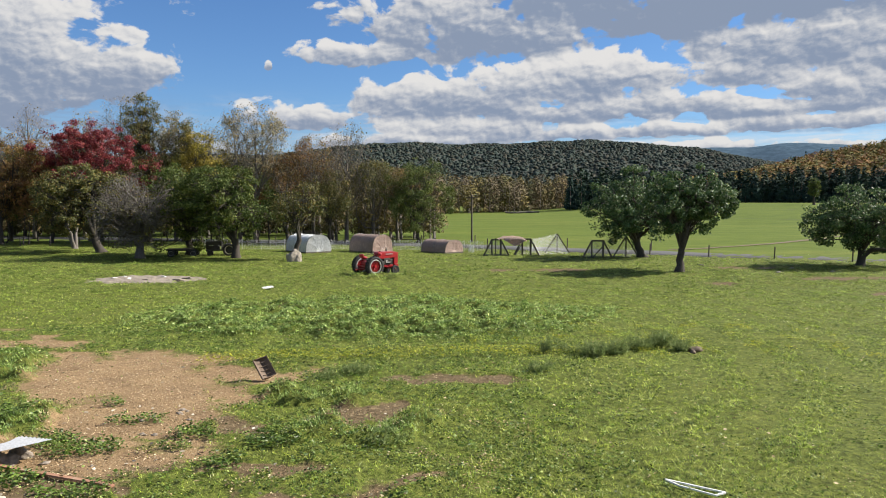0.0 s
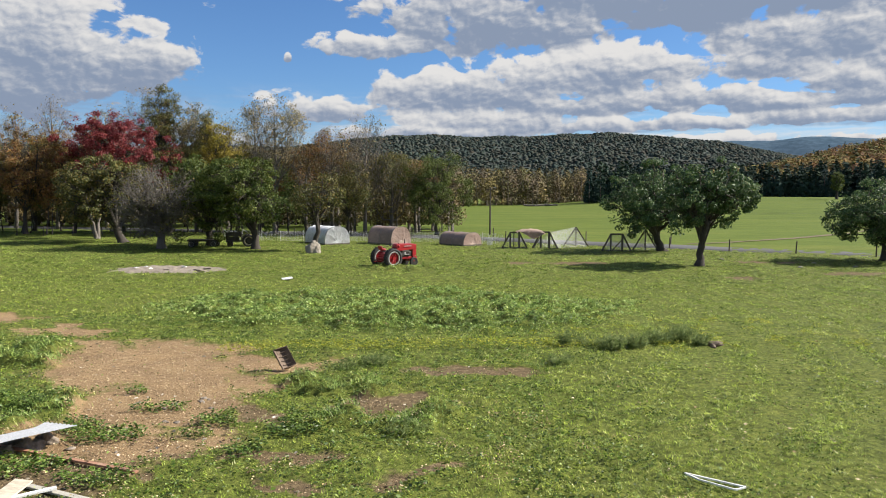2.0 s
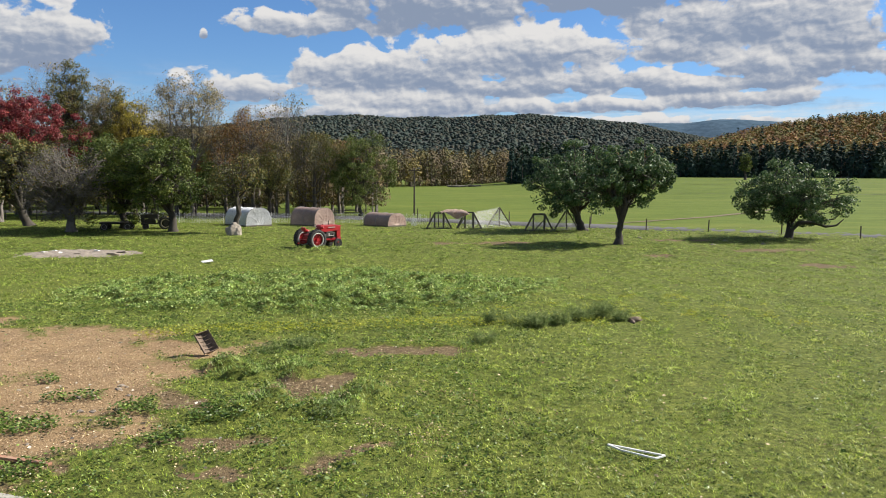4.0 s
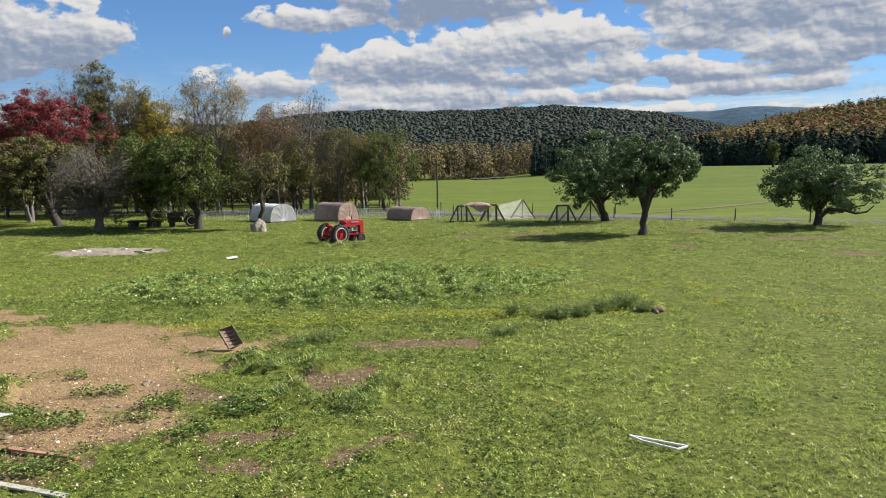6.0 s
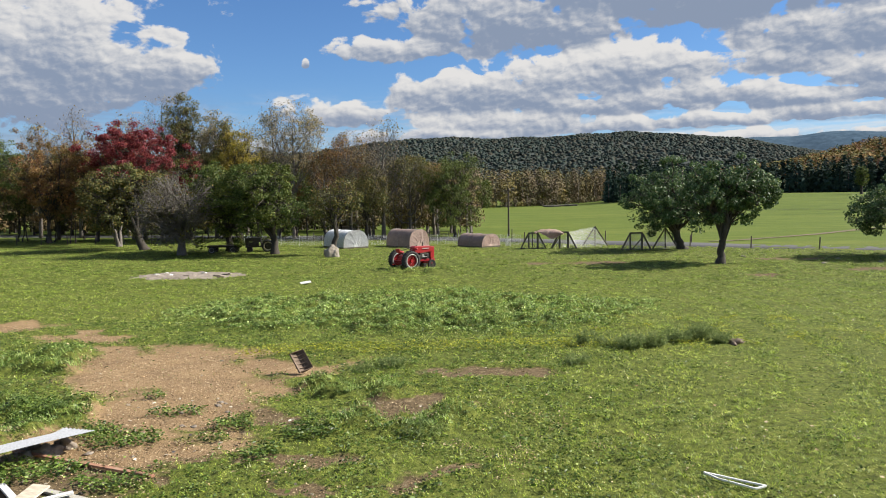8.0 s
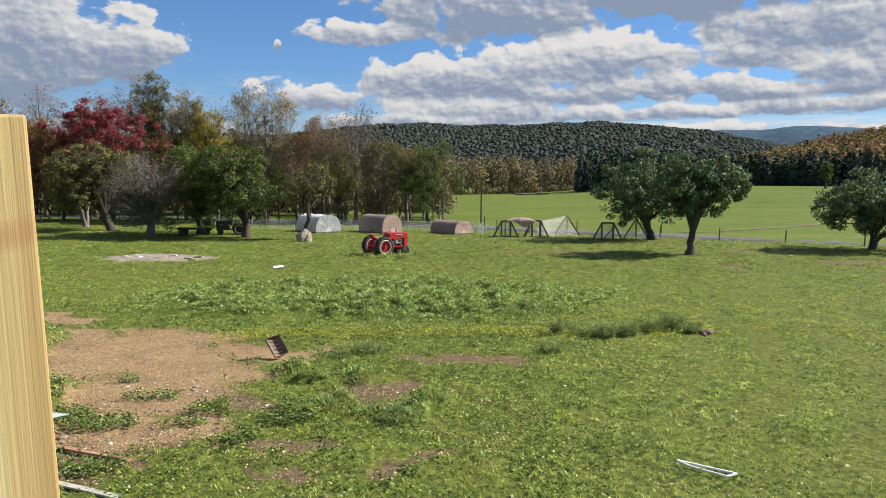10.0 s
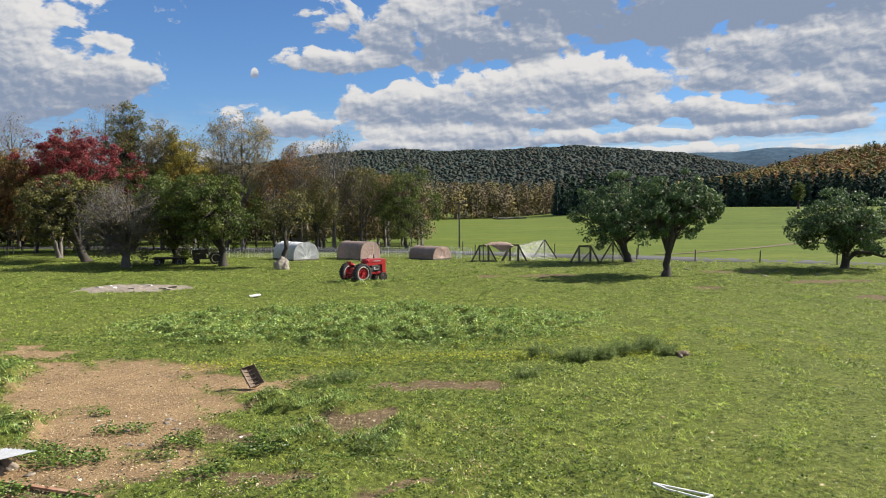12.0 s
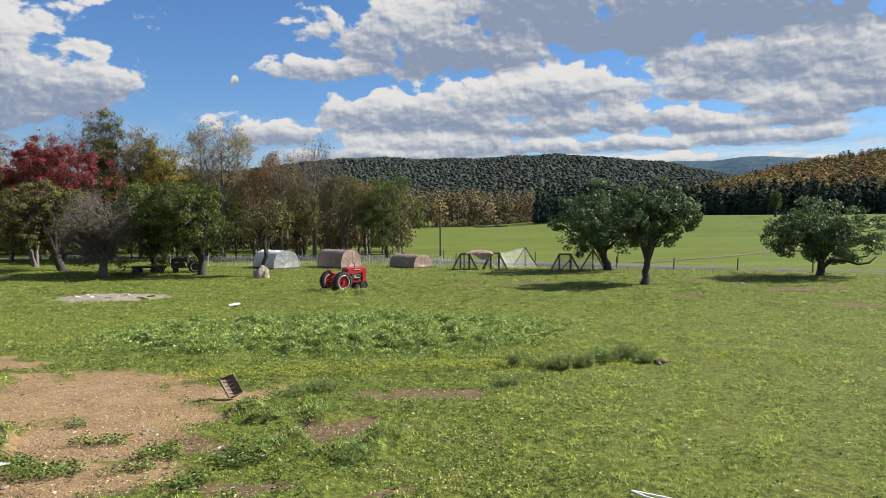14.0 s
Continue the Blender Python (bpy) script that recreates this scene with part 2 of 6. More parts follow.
def part(name, bm, mt, parent=None, label="", smooth=False):
    """Links a bmesh as one mesh object under a thing or a part."""
    me = bpy.data.meshes.new(name)
    bmesh.ops.recalc_face_normals(bm, faces=bm.faces)
    bm.to_mesh(me)
    bm.free()
    me.materials.append(mt)
    if smooth:
        me.polygons.foreach_set("use_smooth", np.ones(len(me.polygons), dtype=bool))
    ob = new(name, me)
    if parent is not None:
        ob.parent = parent
    return tagged(ob, label)


def thing(name, m, label, category, group=""):
    ob = new(name)
    ob.empty_display_size = 0.3
    ob.matrix_world = m
    return tagged(ob, label, category, group)


_rng = np.random.default_rng(5)
_perm = np.concatenate([_rng.permutation(256)] * 2)
_turn = _rng.random(256) * 2 * math.pi
_gx, _gy = np.cos(_turn).astype(np.float32), np.sin(_turn).astype(np.float32)


def wobble(x, y, s, seed=0.0):
    """Smooth unevenness, about -1..1, with features s metres wide and finer ones on them."""
    x, y = np.asarray(x, dtype=np.float32), np.asarray(y, dtype=np.float32)
    x, y = np.broadcast_arrays(x, y)
    out, amp, f = 0.0, 1.0, 2.0 / s
    for i in range(3):
        px, py = x * f + 17.3 * seed + 5.7 * i, y * f - 9.1 * seed + 3.3 * i
        ix, iy = np.floor(px), np.floor(py)
        u, v = px - ix, py - iy
        a, b = ix.astype(np.int32) & 255, iy.astype(np.int32) & 255
        fu, fv = u * u * (3 - 2 * u), v * v * (3 - 2 * v)

        def corner(da, db):
            g = _perm[_perm[(a + da) & 255] + ((b + db) & 255)]
            return _gx[g] * (u - da) + _gy[g] * (v - db)

        lo = corner(0, 0) * (1 - fu) + corner(1, 0) * fu
        hi = corner(0, 1) * (1 - fu) + corner(1, 1) * fu
        out = out + amp * (lo * (1 - fv) + hi * fv)
        amp, f = amp * 0.5, f * 2.03
    return np.clip(out * 1.25, -1, 1)


def smooth01(v):
    v = np.clip(v, 0, 1)
    return v * v * (3 - 2 * v)


def rise(x, y):
    """Height of the ground."""
    x, y = np.asarray(x, dtype=float), np.asarray(y, dtype=float)
    near = 0.06 * wobble(x, y, 9.0) * smooth01((y - 6) / 10) * (1 - smooth01((y - 75) / 30))
    az_ = np.degrees(np.arctan2(x, np.maximum(y, 1e-3)))
    r = np.hypot(x, y)
    field = 4.6 * smooth01((r - 130) / 300) * smooth01((az_ - 4) / 13)
    hill = np.maximum(r - 440, 0) * 0.105 * smooth01((az_ - 12) / 22)
    hill = np.minimum(hill, 76 + 0 * r)
    return near + field + hill * (y > 0)


# bare patches: centre, half sizes
SOIL = ((-9.6, 22.4, 3.0, 3.3), (-12.2, 25.2, 1.6, 1.0), (-7.8, 20.0, 2.0, 1.8), (-6.4, 22.1, 2.6, 1.0), (-7.4, 18.0, 2.0, 2.3), (-7.6, 15.0, 2.6, 1.5), (-14.8, 27.4, 2.4, 0.8), (-19.5, 30.0, 2.6, 1.0))
EARTH = ((-1.9, 18.5, 0.75, 1.2), (0.4, 21.6, 1.6, 0.8), (-4.7, 16.9, 1.1, 0.5), (27.0, 50.4, 3.2, 0.9), (17.2, 46.9, 1.1, 0.8),
         (7.0, 56.5, 4.5, 0.8), (23.5, 58.5, 3.2, 1.0), (-3.7, 14.4, 0.9, 0.45), (-8.6, 12.6, 2.4, 1.2), (25.5, 41.5, 1.6, 0.5), (-0.8, 13.6, 0.7, 0.3), (-8.5, 37.2, 4.6, 0.34), (-3.2, 12.9, 0.8, 0.4), (-5.6, 14.2, 0.9, 0.4))


def bare(x, y, patches):
    out = np.zeros(np.broadcast(x, y).shape)
    wx, wy = x + 1.3 * wobble(x, y, 4.1, 1.0), y + 1.3 * wobble(x, y, 3.3, 2.0)
    for cx, cy, rx, ry in patches:
        out = np.maximum(out, 1.35 - np.hypot((wx - cx) / rx, (wy - cy) / ry))
    return np.clip(out * 1.3, 0, 1)


def lushness(x, y):
    w = x + 1.6 * wobble(x, y, 7.0, 4.0), y + 1.3 * wobble(x, y, 6.0, 5.0)
    out = np.zeros(np.broadcast(x, y).shape)
    for cx, cy, rx, ry in ((-3.0, 33.5, 12.0, 6.0), (-13.5, 22.8, 2.0, 2.2), (-4.3, 51.0, 2.9, 1.7), (-1.8, 16.4, 1.6, 1.2), (-10.3, 16.8, 1.7, 1.0), (-3.2, 19.8, 2.4, 1.1)):
        out = np.maximum(out, 1 - np.hypot((w[0] - cx) / rx, (w[1] - cy) / ry) ** 2)
    return smooth01(out * 2.0)


def open_soil(x, y):
    """Share of grass left on the ground: none on the bare patches."""
    s = np.maximum(bare(x, y, SOIL), bare(x, y, EARTH) * 0.9)
    s = np.maximum(s, 1.3 - np.hypot((x + 19.6) / 3.6, (y - 49.6) / 2.2))
    return 1 - np.clip((s - 0.28 + 0.45 * wobble(x, y, 1.3, 7.0)) * 3.2, 0, 0.985)


def canopy(x, y):
    """Height of the tussocks and mats of leaves over the bare ground."""
    k = lushness(x, y)
    fine = np.clip(0.5 + 0.8 * wobble(x, y, 0.9, 21.0) + 0.35 * wobble(x, y, 2.4, 17.0), 0, 1)
    broad = np.clip(0.42 + 1.1 * wobble(x, y, 1.8, 27.0) + 0.35 * wobble(x, y, 0.7, 29.0), 0, 1)
    lawn = 1 - 0.35 * smooth01((x - 2) / 7) * (1 - smooth01((y - 38) / 12))
    h = (0.09 * lawn + 0.05 * smooth01((y - 36) / 14)) * fine * (1 - k) + (0.05 + 0.42 * broad) * k
    return open_soil(x, y) * h * (1 - smooth01((y - 66) / 16)) * smooth01((y - 9) / 3)


# ---- ground ----
def build_ground():
    ys = np.concatenate([[-3000, -800, -250, -100, -40, -15, 0], np.arange(6, 32, 0.14), np.arange(32, 60, 0.3),
                         np.arange(60, 110, 0.8), np.geomspace(110, 1100, 46), [1500, 2200, 3500, 4900]])
    u = np.linspace(-1, 1, 301)
    far = np.array([1.3, 1.9, 3, 6, 12, 30])
    rows = []
    for y in ys:
        half = 10 + 0.72 * abs(y)
        xs = np.concatenate([-(half * far)[::-1] - 40 * np.arange(6, 0, -1), half * u, half * far + 40 * np.arange(1, 7)])
        rows.append(np.stack([np.clip(xs, -4900, 4900), np.full_like(xs, y)], 1))
    g = np.array(rows)
    ny, nx = g.shape[:2]
    x, y = g[..., 0].ravel(), g[..., 1].ravel()
    v = np.stack([x, y, rise(x, y) + 0.75 * canopy(x, y)], 1)
    i = np.arange(ny * nx).reshape(ny, nx)
    f = np.stack([i[:-1, :-1], i[:-1, 1:], i[1:, 1:], i[1:, :-1]], -1).reshape(-1, 4)
    me = mesh_of("ground", v, f, (MEADOW, PASTURE, FOREST_FLOOR), True)
    c = v[f].mean(1)
    road_y = np.interp(c[:, 0], ROAD[:, 0], ROAD[:, 1])
    r, az_ = np.hypot(c[:, 0], c[:, 1]), np.degrees(np.arctan2(c[:, 0], c[:, 1]))
    kind = np.where(c[:, 1] > np.minimum(road_y, 98), 1, 0)
    kind = np.where((c[:, 1] > 0) & (r > 425) & (az_ > 13), 2, kind)
    me.polygons.foreach_set("material_index", kind.astype(np.int32))
    s, e = bare(x, y, SOIL), bare(x, y, EARTH)
    for name, val in (("soil", np.maximum(s, e) * 0.62), ("dry", np.clip(0.5 + e - s * 0.9 + 0.5 * (y < 14.2), 0, 1))):
        me.attributes.new(name, "FLOAT", "POINT").data.foreach_set("value", val.astype(np.float32))
    tagged(new("ground", me), "uneven green meadow with bare tan soil patches", "ground", kind="structure")


ROAD = np.array([(-260.0, 150), (-120, 122), (-50, 106), (-25, 98.5), (-6.6, 92), (3.6, 87.0), (20.4, 76.0), (36, 67.0), (60, 53), (120, 18), (260, -60)])
build_ground()


def build_road():
    p = np.concatenate([np.linspace(a, b, 12)[:-1] for a, b in zip(ROAD[:-1], ROAD[1:])])
    for _ in range(6):
        p[1:-1] = (p[:-2] + 2 * p[1:-1] + p[2:]) / 4
    d = np.gradient(p, axis=0)
    d /= np.linalg.norm(d, axis=1)[:, None]
    nrm = np.stack([-d[:, 1], d[:, 0]], 1)
    cols = []
    for off, z in ((-3.1, -0.1), (-3.0, 0.03), (0, 0.06), (3.0, 0.03), (3.1, -0.1)):
        q = p + nrm * (off + 0.12 * wobble(p[:, 0], p[:, 1], 7.0))[:, None] if z < 0.05 else p
        cols.append(np.column_stack([q, rise(q[:, 0], q[:, 1]) + z]))
    v = np.stack(cols, 1)
    n = len(p)
    i = np.arange(n * 5).reshape(n, 5)
    f = np.stack([i[:-1, :-1], i[1:, :-1], i[1:, 1:], i[:-1, 1:]], -1).reshape(-1, 4)
    tagged(new("road", mesh_of("road", v.reshape(-1, 3), f, (ASPHALT,))), "worn pale grey country road", "road", kind="structure")


build_road()


# ---- hills and far woods ----
def crowns(rng, base, height, width, cards, size):
    """Far trees as loose clumps: for each base point a tuft of small leaves, round or pointed."""
    n = len(base)
    t = rng.random((n, cards))
    a = rng.random((n, cards)) * 2 * np.pi
    prof = np.sin(np.pi * np.clip(t * 0.86 + 0.12, 0, 1)) ** 0.6
    rad = prof * np.sqrt(rng.random((n, cards))) * width[:, None] / 2
    c = np.stack([base[:, None, 0] + rad * np.cos(a), base[:, None, 1] + rad * np.sin(a),
                  base[:, None, 2] + height[:, None] * (0.22 + 0.78 * t)], -1).reshape(-1, 3)
    return c


def leaf_faces(rng, c, size, long=1.6, out=None, plain=False):
    """Folded leaves, two triangles each, at the points c; out: the way they tend to face."""
    n = len(c)
    nrm = rng.normal(size=(n, 3)) + (0 if out is None else 1.1 * out)
    nrm /= np.linalg.norm(nrm, axis=1)[:, None] + 1e-9
    d = rng.normal(size=(n, 3))
    d -= (d * nrm).sum(1)[:, None] * nrm
    d /= np.linalg.norm(d, axis=1)[:, None] + 1e-9
    s = np.cross(nrm, d)
    sz = (size * (0.6 + 0.8 * rng.random(n)))[:, None]
    if plain:
        v = np.stack([c - d * sz * long / 2, c + s * sz * 0.55, c + d * sz * long / 2], 1).reshape(-1, 3)
        return v, np.arange(3 * n).reshape(-1, 3)
    fold = nrm * sz * 0.12
    v = np.stack([c - d * sz * long / 2, c + s * sz * 0.5 + fold, c + d * sz * long / 2, c - s * sz * 0.5 + fold], 1).reshape(-1, 3)
    i = np.arange(n) * 4
    f = np.stack([np.stack([i, i + 1, i + 2], 1), np.stack([i, i + 2, i + 3], 1)], 1).reshape(-1, 3)
    return v, f


def pointed(rng, base, height, width, cards):
    """Conifers: cards on drooping whorls, narrowing to a tip."""
    n = len(base)
    t = rng.random((n, cards)) ** 1.25
    a = rng.random((n, cards)) * 2 * np.pi
    rad = (1 - t) ** 0.8 * (0.35 + 0.65 * rng.random((n, cards))) * width[:, None] / 2
    return np.stack([base[:, None, 0] + rad * np.cos(a), base[:, None, 1] + rad * np.sin(a),
                     base[:, None, 2] + height[:, None] * (0.06 + 0.94 * t)], -1).reshape(-1, 3)


def poles(base, height, r):
    """Plain tapered trunks, three-sided, in one mesh."""
    n = len(base)
    a = np.array([0, 2.1, 4.2])
    ring = np.stack([np.cos(a), np.sin(a), np.zeros(3)], 1)
    lo = base[:, None] + ring * r[:, None, None] - np.array([0, 0, 0.5])
    hi = base[:, None] + ring * r[:, None, None] * 0.3 + np.array([0, 0, 1.0]) * height[:, None, None]
    v = np.concatenate([lo, hi], 1).reshape(-1, 3)
    i = (np.arange(n) * 6)[:, None]
    f = np.concatenate([np.concatenate([i + k, i + (k + 1) % 3, i + 3 + (k + 1) % 3, i + 3 + k], 1) for k in range(3)])
    return v, f


def woods(name, mt, pts, label, seed, height, width, cards, size, conifer=False, trunk=None):
    rng = np.random.default_rng(seed)
    n = len(pts)
    h, w = height * (0.7 + 0.55 * rng.random(n)), width * (0.7 + 0.6 * rng.random(n))
    c = pointed(rng, pts, h, w, cards) if conifer else crowns(rng, pts, h, w, cards, size)
    core = np.repeat(pts + np.array([0, 0, 0.45]) * h[:, None], cards, 0)
    out = (c - core) / np.repeat(np.stack([w / 2, w / 2, h / 2], 1), cards, 0)
    v, f = leaf_faces(rng, c, size * 1.25, out=out * 2.6 + (0, 0, 0.5), plain=True)
    # one tone for each tree: its cards share an island tone through the material's drift, and vary a little each
    tree = np.repeat(rng.random(n), cards * 3)
    me = mesh_of(name, v, f, (mt,))
    me.attributes.new("tree", "FLOAT", "POINT").data.foreach_set("value", tree.astype(np.float32))
    ob = tagged(new(name, me), label, "woods", kind="stuff")
    if trunk:
        v, f = poles(pts, h * 0.9, np.full(n, 0.22) * (0.6 + rng.random(n)))
        tr = new("trunks", mesh_of("trunks", v, f, (trunk,)))
        tr.parent = ob
        tagged(tr, kind="stuff")
    return ob


def wood_shader(name, stops, spread=0.35):
    m, nt, b = shader(name)
    at = nt.nodes.new("ShaderNodeAttribute")
    at.attribute_name = "tree"
    geo = nt.nodes.new("ShaderNodeNewGeometry")
    mixed = nt.nodes.new("ShaderNodeMath")
    mixed.operation = "MULTIPLY_ADD"
    nt.links.new(geo.outputs["Random Per Island"], mixed.inputs[0])
    mixed.inputs[1].default_value = spread * 0.3
    nt.links.new(at.outputs["Fac"], mixed.inputs[2])
    col = ramp(nt, mixed.outputs[0], stops)
    shadeless = ramp(nt, geo.outputs["Random Per Island"], ((0.0, (0.85, 0.85, 0.85)), (1.0, (1.12, 1.12, 1.12))))
    nt.links.new(blend(nt, 1.0, col, shadeless, "MULTIPLY"), b.inputs["Base Color"])
    b.inputs["Roughness"].default_value = 0.9
    b.inputs["Specular IOR Level"].default_value = 0.15
    return m


# cloud shadow and blue-grey haze over the hill are put into these tones
HILL_WOODS = wood_shader("hill_woods", ((0.0, (0.029, 0.044, 0.039)), (0.4, (0.035, 0.051, 0.042)), (0.65, (0.046, 0.056, 0.043)), (0.85, (0.062, 0.058, 0.043)), (1.0, (0.040, 0.053, 0.042))))
AUTUMN_WOODS = wood_shader("autumn_woods", ((0.0, (0.074, 0.098, 0.036)), (0.25, (0.169, 0.160, 0.055)), (0.45, (0.264, 0.190, 0.066)), (0.62, (0.295, 0.160, 0.066)), (0.78, (0.180, 0.104, 0.072)), (0.9, (0.338, 0.258, 0.072)), (1.0, (0.095, 0.116, 0.051))))
BROWN_WOODS = wood_shader("brown_woods", ((0.0, (0.126, 0.102, 0.072)), (0.3, (0.168, 0.132, 0.086)), (0.5, (0.138, 0.132, 0.060)), (0.7, (0.180, 0.126, 0.074)), (0.88, (0.240, 0.198, 0.066)), (1.0, (0.108, 0.114, 0.050))))
CONIFER = wood_shader("conifer_woods", ((0.0, (0.020, 0.041, 0.036)), (0.5, (0.031, 0.058, 0.043)), (1.0, (0.048, 0.076, 0.047))))
UNDERGROWTH = wood_shader("undergrowth", ((0.0, (0.057, 0.057, 0.027)), (0.5, (0.095, 0.080, 0.038)), (0.85, (0.133, 0.095, 0.046)), (1.0, (0.190, 0.162, 0.048))))
# the blue is distance haze put into the ridge's base colour
HAZY_RIDGE = surface("hazy_ridge", (0.055, 0.095, 0.135), (0.085, 0.125, 0.165), 1.0, scale=0.004, fine=0.03, relief=0.0, spec=0.0)


def ridge(name, near, far, az0, az1, crest, mt, label, step=0.25, rough=0.05):
    """A long hill: it climbs from `near` to its crest at `far` metres; crest(azimuth) is its height."""
    azs = np.radians(np.arange(az0, az1, step))
    t = np.linspace(0, 1.25, 26)
    rows = []
    for k in t:
        r = near + (far - near) * k
        x, y = r * np.sin(azs), r * np.cos(azs)
        z = crest(np.degrees(azs)) * smooth01(k if k <= 1 else 2 - k) * (1 + rough * wobble(x, y, 420.0)) - 1
        rows.append(np.stack([x, y, z], 1))
    g = np.array(rows)
    ny, nx = g.shape[:2]
    i = np.arange(ny * nx).reshape(ny, nx)
    f = np.stack([i[:-1, :-1], i[:-1, 1:], i[1:, 1:], i[1:, :-1]], -1).reshape(-1, 4)
    return tagged(new(name, mesh_of(name, g.reshape(-1, 3), f, (mt,), True)), label, "hill", kind="structure")


def big_crest(a):
    return np.interp(a, (-60, -40, -25, -12, -8, -5, 0.5, 5, 8, 11, 15, 18.5, 22, 26, 32, 60),
                     (120, 125, 130, 146, 168, 178, 176, 176, 185, 186, 174, 157, 130, 100, 60, 40)) + 2.5 * wobble(a, a * 0, 5.0) - 11


ridge("hill", 1250, 2200, -60, 60, big_crest, FOREST_FLOOR, "long wooded hill in dark autumn green")
ridge("backdrop", 3600, 4550, -50, 60, lambda a: np.interp(a, (-50, 12, 17, 19.5, 22, 24.5, 26.5, 29, 34, 60), (225, 262, 296, 312, 306, 326, 318, 300, 282, 230)) + 3 * wobble(a, a * 0, 3.0), HAZY_RIDGE, "far wooded ridge, haze blue in its colour", rough=0.01)


def hill_trees(count, seed):
    rng = np.random.default_rng(seed)
    a = np.radians(-38 + 70 * rng.random(count))
    k = 0.3 + 0.74 * rng.random(count)
    r = 1250 + 950 * k
    x, y = r * np.sin(a), r * np.cos(a)
    z = big_crest(np.degrees(a)) * smooth01(np.where(k <= 1, k, 2 - k)) * (1 + 0.05 * wobble(x, y, 420.0)) - 4
    return np.stack([x, y, z], 1)


def domes(name, mt, pts, label, seed, height, width):
    """Far crowns: each a lumpy rounded cap, six-sided, in one mesh."""
    rng = np.random.default_rng(seed)
    n = len(pts)
    h, w = height * (0.6 + 0.8 * rng.random(n)), width * (0.6 + 0.8 * rng.random(n))
    a = np.arange(6) * math.pi / 3
    rings = []
    for r, z in ((0.5, 0.0), (0.36, 0.75)):
        q = rng.random((n, 6))
        rad = w[:, None] * r * (0.75 + 0.5 * q)
        aa = a + rng.random((n, 1)) * 6.28
        rings.append(np.stack([pts[:, None, 0] + rad * np.cos(aa), pts[:, None, 1] + rad * np.sin(aa), pts[:, None, 2] + h[:, None] * (z + 0.14 * (rng.random((n, 6)) - 0.5))], -1))
    tip = pts + np.stack([0 * h, 0 * h, h], 1)
    v = np.concatenate([*rings, tip[:, None]], 1).reshape(-1, 3)
    base = (np.arange(n) * 13)[:, None]
    tris = []
    for k in range(6):
        q = (k + 1) % 6
        tris += [(k, q, q + 6), (k, q + 6, k + 6), (6 + k, 6 + q, 12)]
    f = (base[:, :, None] + np.array(tris)[None]).reshape(-1, 3)
    me = mesh_of(name, v, f, (mt,), True)
    me.attributes.new("tree", "FLOAT", "POINT").data.foreach_set("value", np.repeat(rng.random(n), 13).astype(np.float32))
    return tagged(new(name, me), label, "woods", kind="stuff")


domes("hill_woods", HILL_WOODS, hill_trees(26000, 3), "dense autumn woods on the far hill", 4, 7.0, 12)


def side_trees(count, seed, r0, r1, a0, a1):
    rng = np.random.default_rng(seed)
    a = np.radians(a0 + (a1 - a0) * rng.random(count))
    r = np.sqrt(r0 ** 2 + (r1 ** 2 - r0 ** 2) * rng.random(count))
    x, y = r * np.sin(a), r * np.cos(a)
    return np.stack([x, y, rise(x, y) - 0.5], 1)


woods("autumn_woods", AUTUMN_WOODS, side_trees(3400, 11, 452, 1080, 11, 42), "orange and brown autumn woods on a rising slope", 12, 14, 12, 90, 1.35)
woods("conifer_woods", CONIFER, side_trees(520, 13, 428, 470, 12.5, 42), "dark conifers along the edge of the field", 14, 15.5, 8, 120, 1.3, True, BARK)
woods("conifer_woods", CONIFER, side_trees(60, 17, 330, 380, 9.5, 14.5), "dark conifers at the corner of the field", 15, 15, 7, 150, 1.1, True, BARK)
woods("conifer_woods", CONIFER, side_trees(60, 23, 500, 1080, 14, 42), "single dark conifers among autumn woods", 24, 19, 8, 70, 1.7, True)


def edge_trees(count, seed, back):
    """The wood along the far edge of the field, which draws away to the east."""
    rng = np.random.default_rng(seed)
    t = rng.random(count)
    x = np.interp(t, (0, 0.5, 1), (-75, 12, 78)) + rng.normal(size=count) * 4
    y = np.interp(t, (0, 0.5, 1), (190, 335, 430)) + back * rng.random(count)
    return np.stack([x, y, rise(x, y) - 0.4], 1)


woods("field_edge_woods", BROWN_WOODS, edge_trees(340, 31, 55), "brown and olive autumn trees along the field's edge", 32, 16, 9.5, 230, 0.66, trunk=BARK)
woods("field_edge_brush", BROWN_WOODS, edge_trees(150, 37, 5), "low brown and yellow brush along the field's edge", 38, 4.5, 5, 90, 0.5)


# ---- trees ----
def tube(v, f, pts, radii, sides):
    """Adds a tapered limb along pts to the lists v and f."""
    base = len(v)
    for j, p in enumerate(pts):
        d = (pts[min(j + 1, len(pts) - 1)] - pts[max(j - 1, 0)])
        d = d / (np.linalg.norm(d) + 1e-9)
        a = np.cross(d, (0.31, 0.95, 0.07) if abs(d[1]) < 0.9 else (1.0, 0, 0))
        a /= np.linalg.norm(a) + 1e-9
        b = np.cross(d, a)
        for k in range(sides):
            w = 2 * math.pi * k / sides
            v.append(p + (a * math.cos(w) + b * math.sin(w)) * radii[j])
    for j in range(len(pts) - 1):
        for k in range(sides):
            q = base + j * sides
            f.append((q + k, q + (k + 1) % sides, q + sides + (k + 1) % sides, q + sides + k))


def limb(rng, p, q, sag=0.12, n=3, bent=0.07):
    d = q - p
    L = np.linalg.norm(d)
    out = [p]
    for j in range(1, n):
        t = j / n
        out.append(p + d * t + rng.normal(size=3) * L * bent + np.array([0, 0, L * sag * math.sin(math.pi * t)]))
    return out + [q]


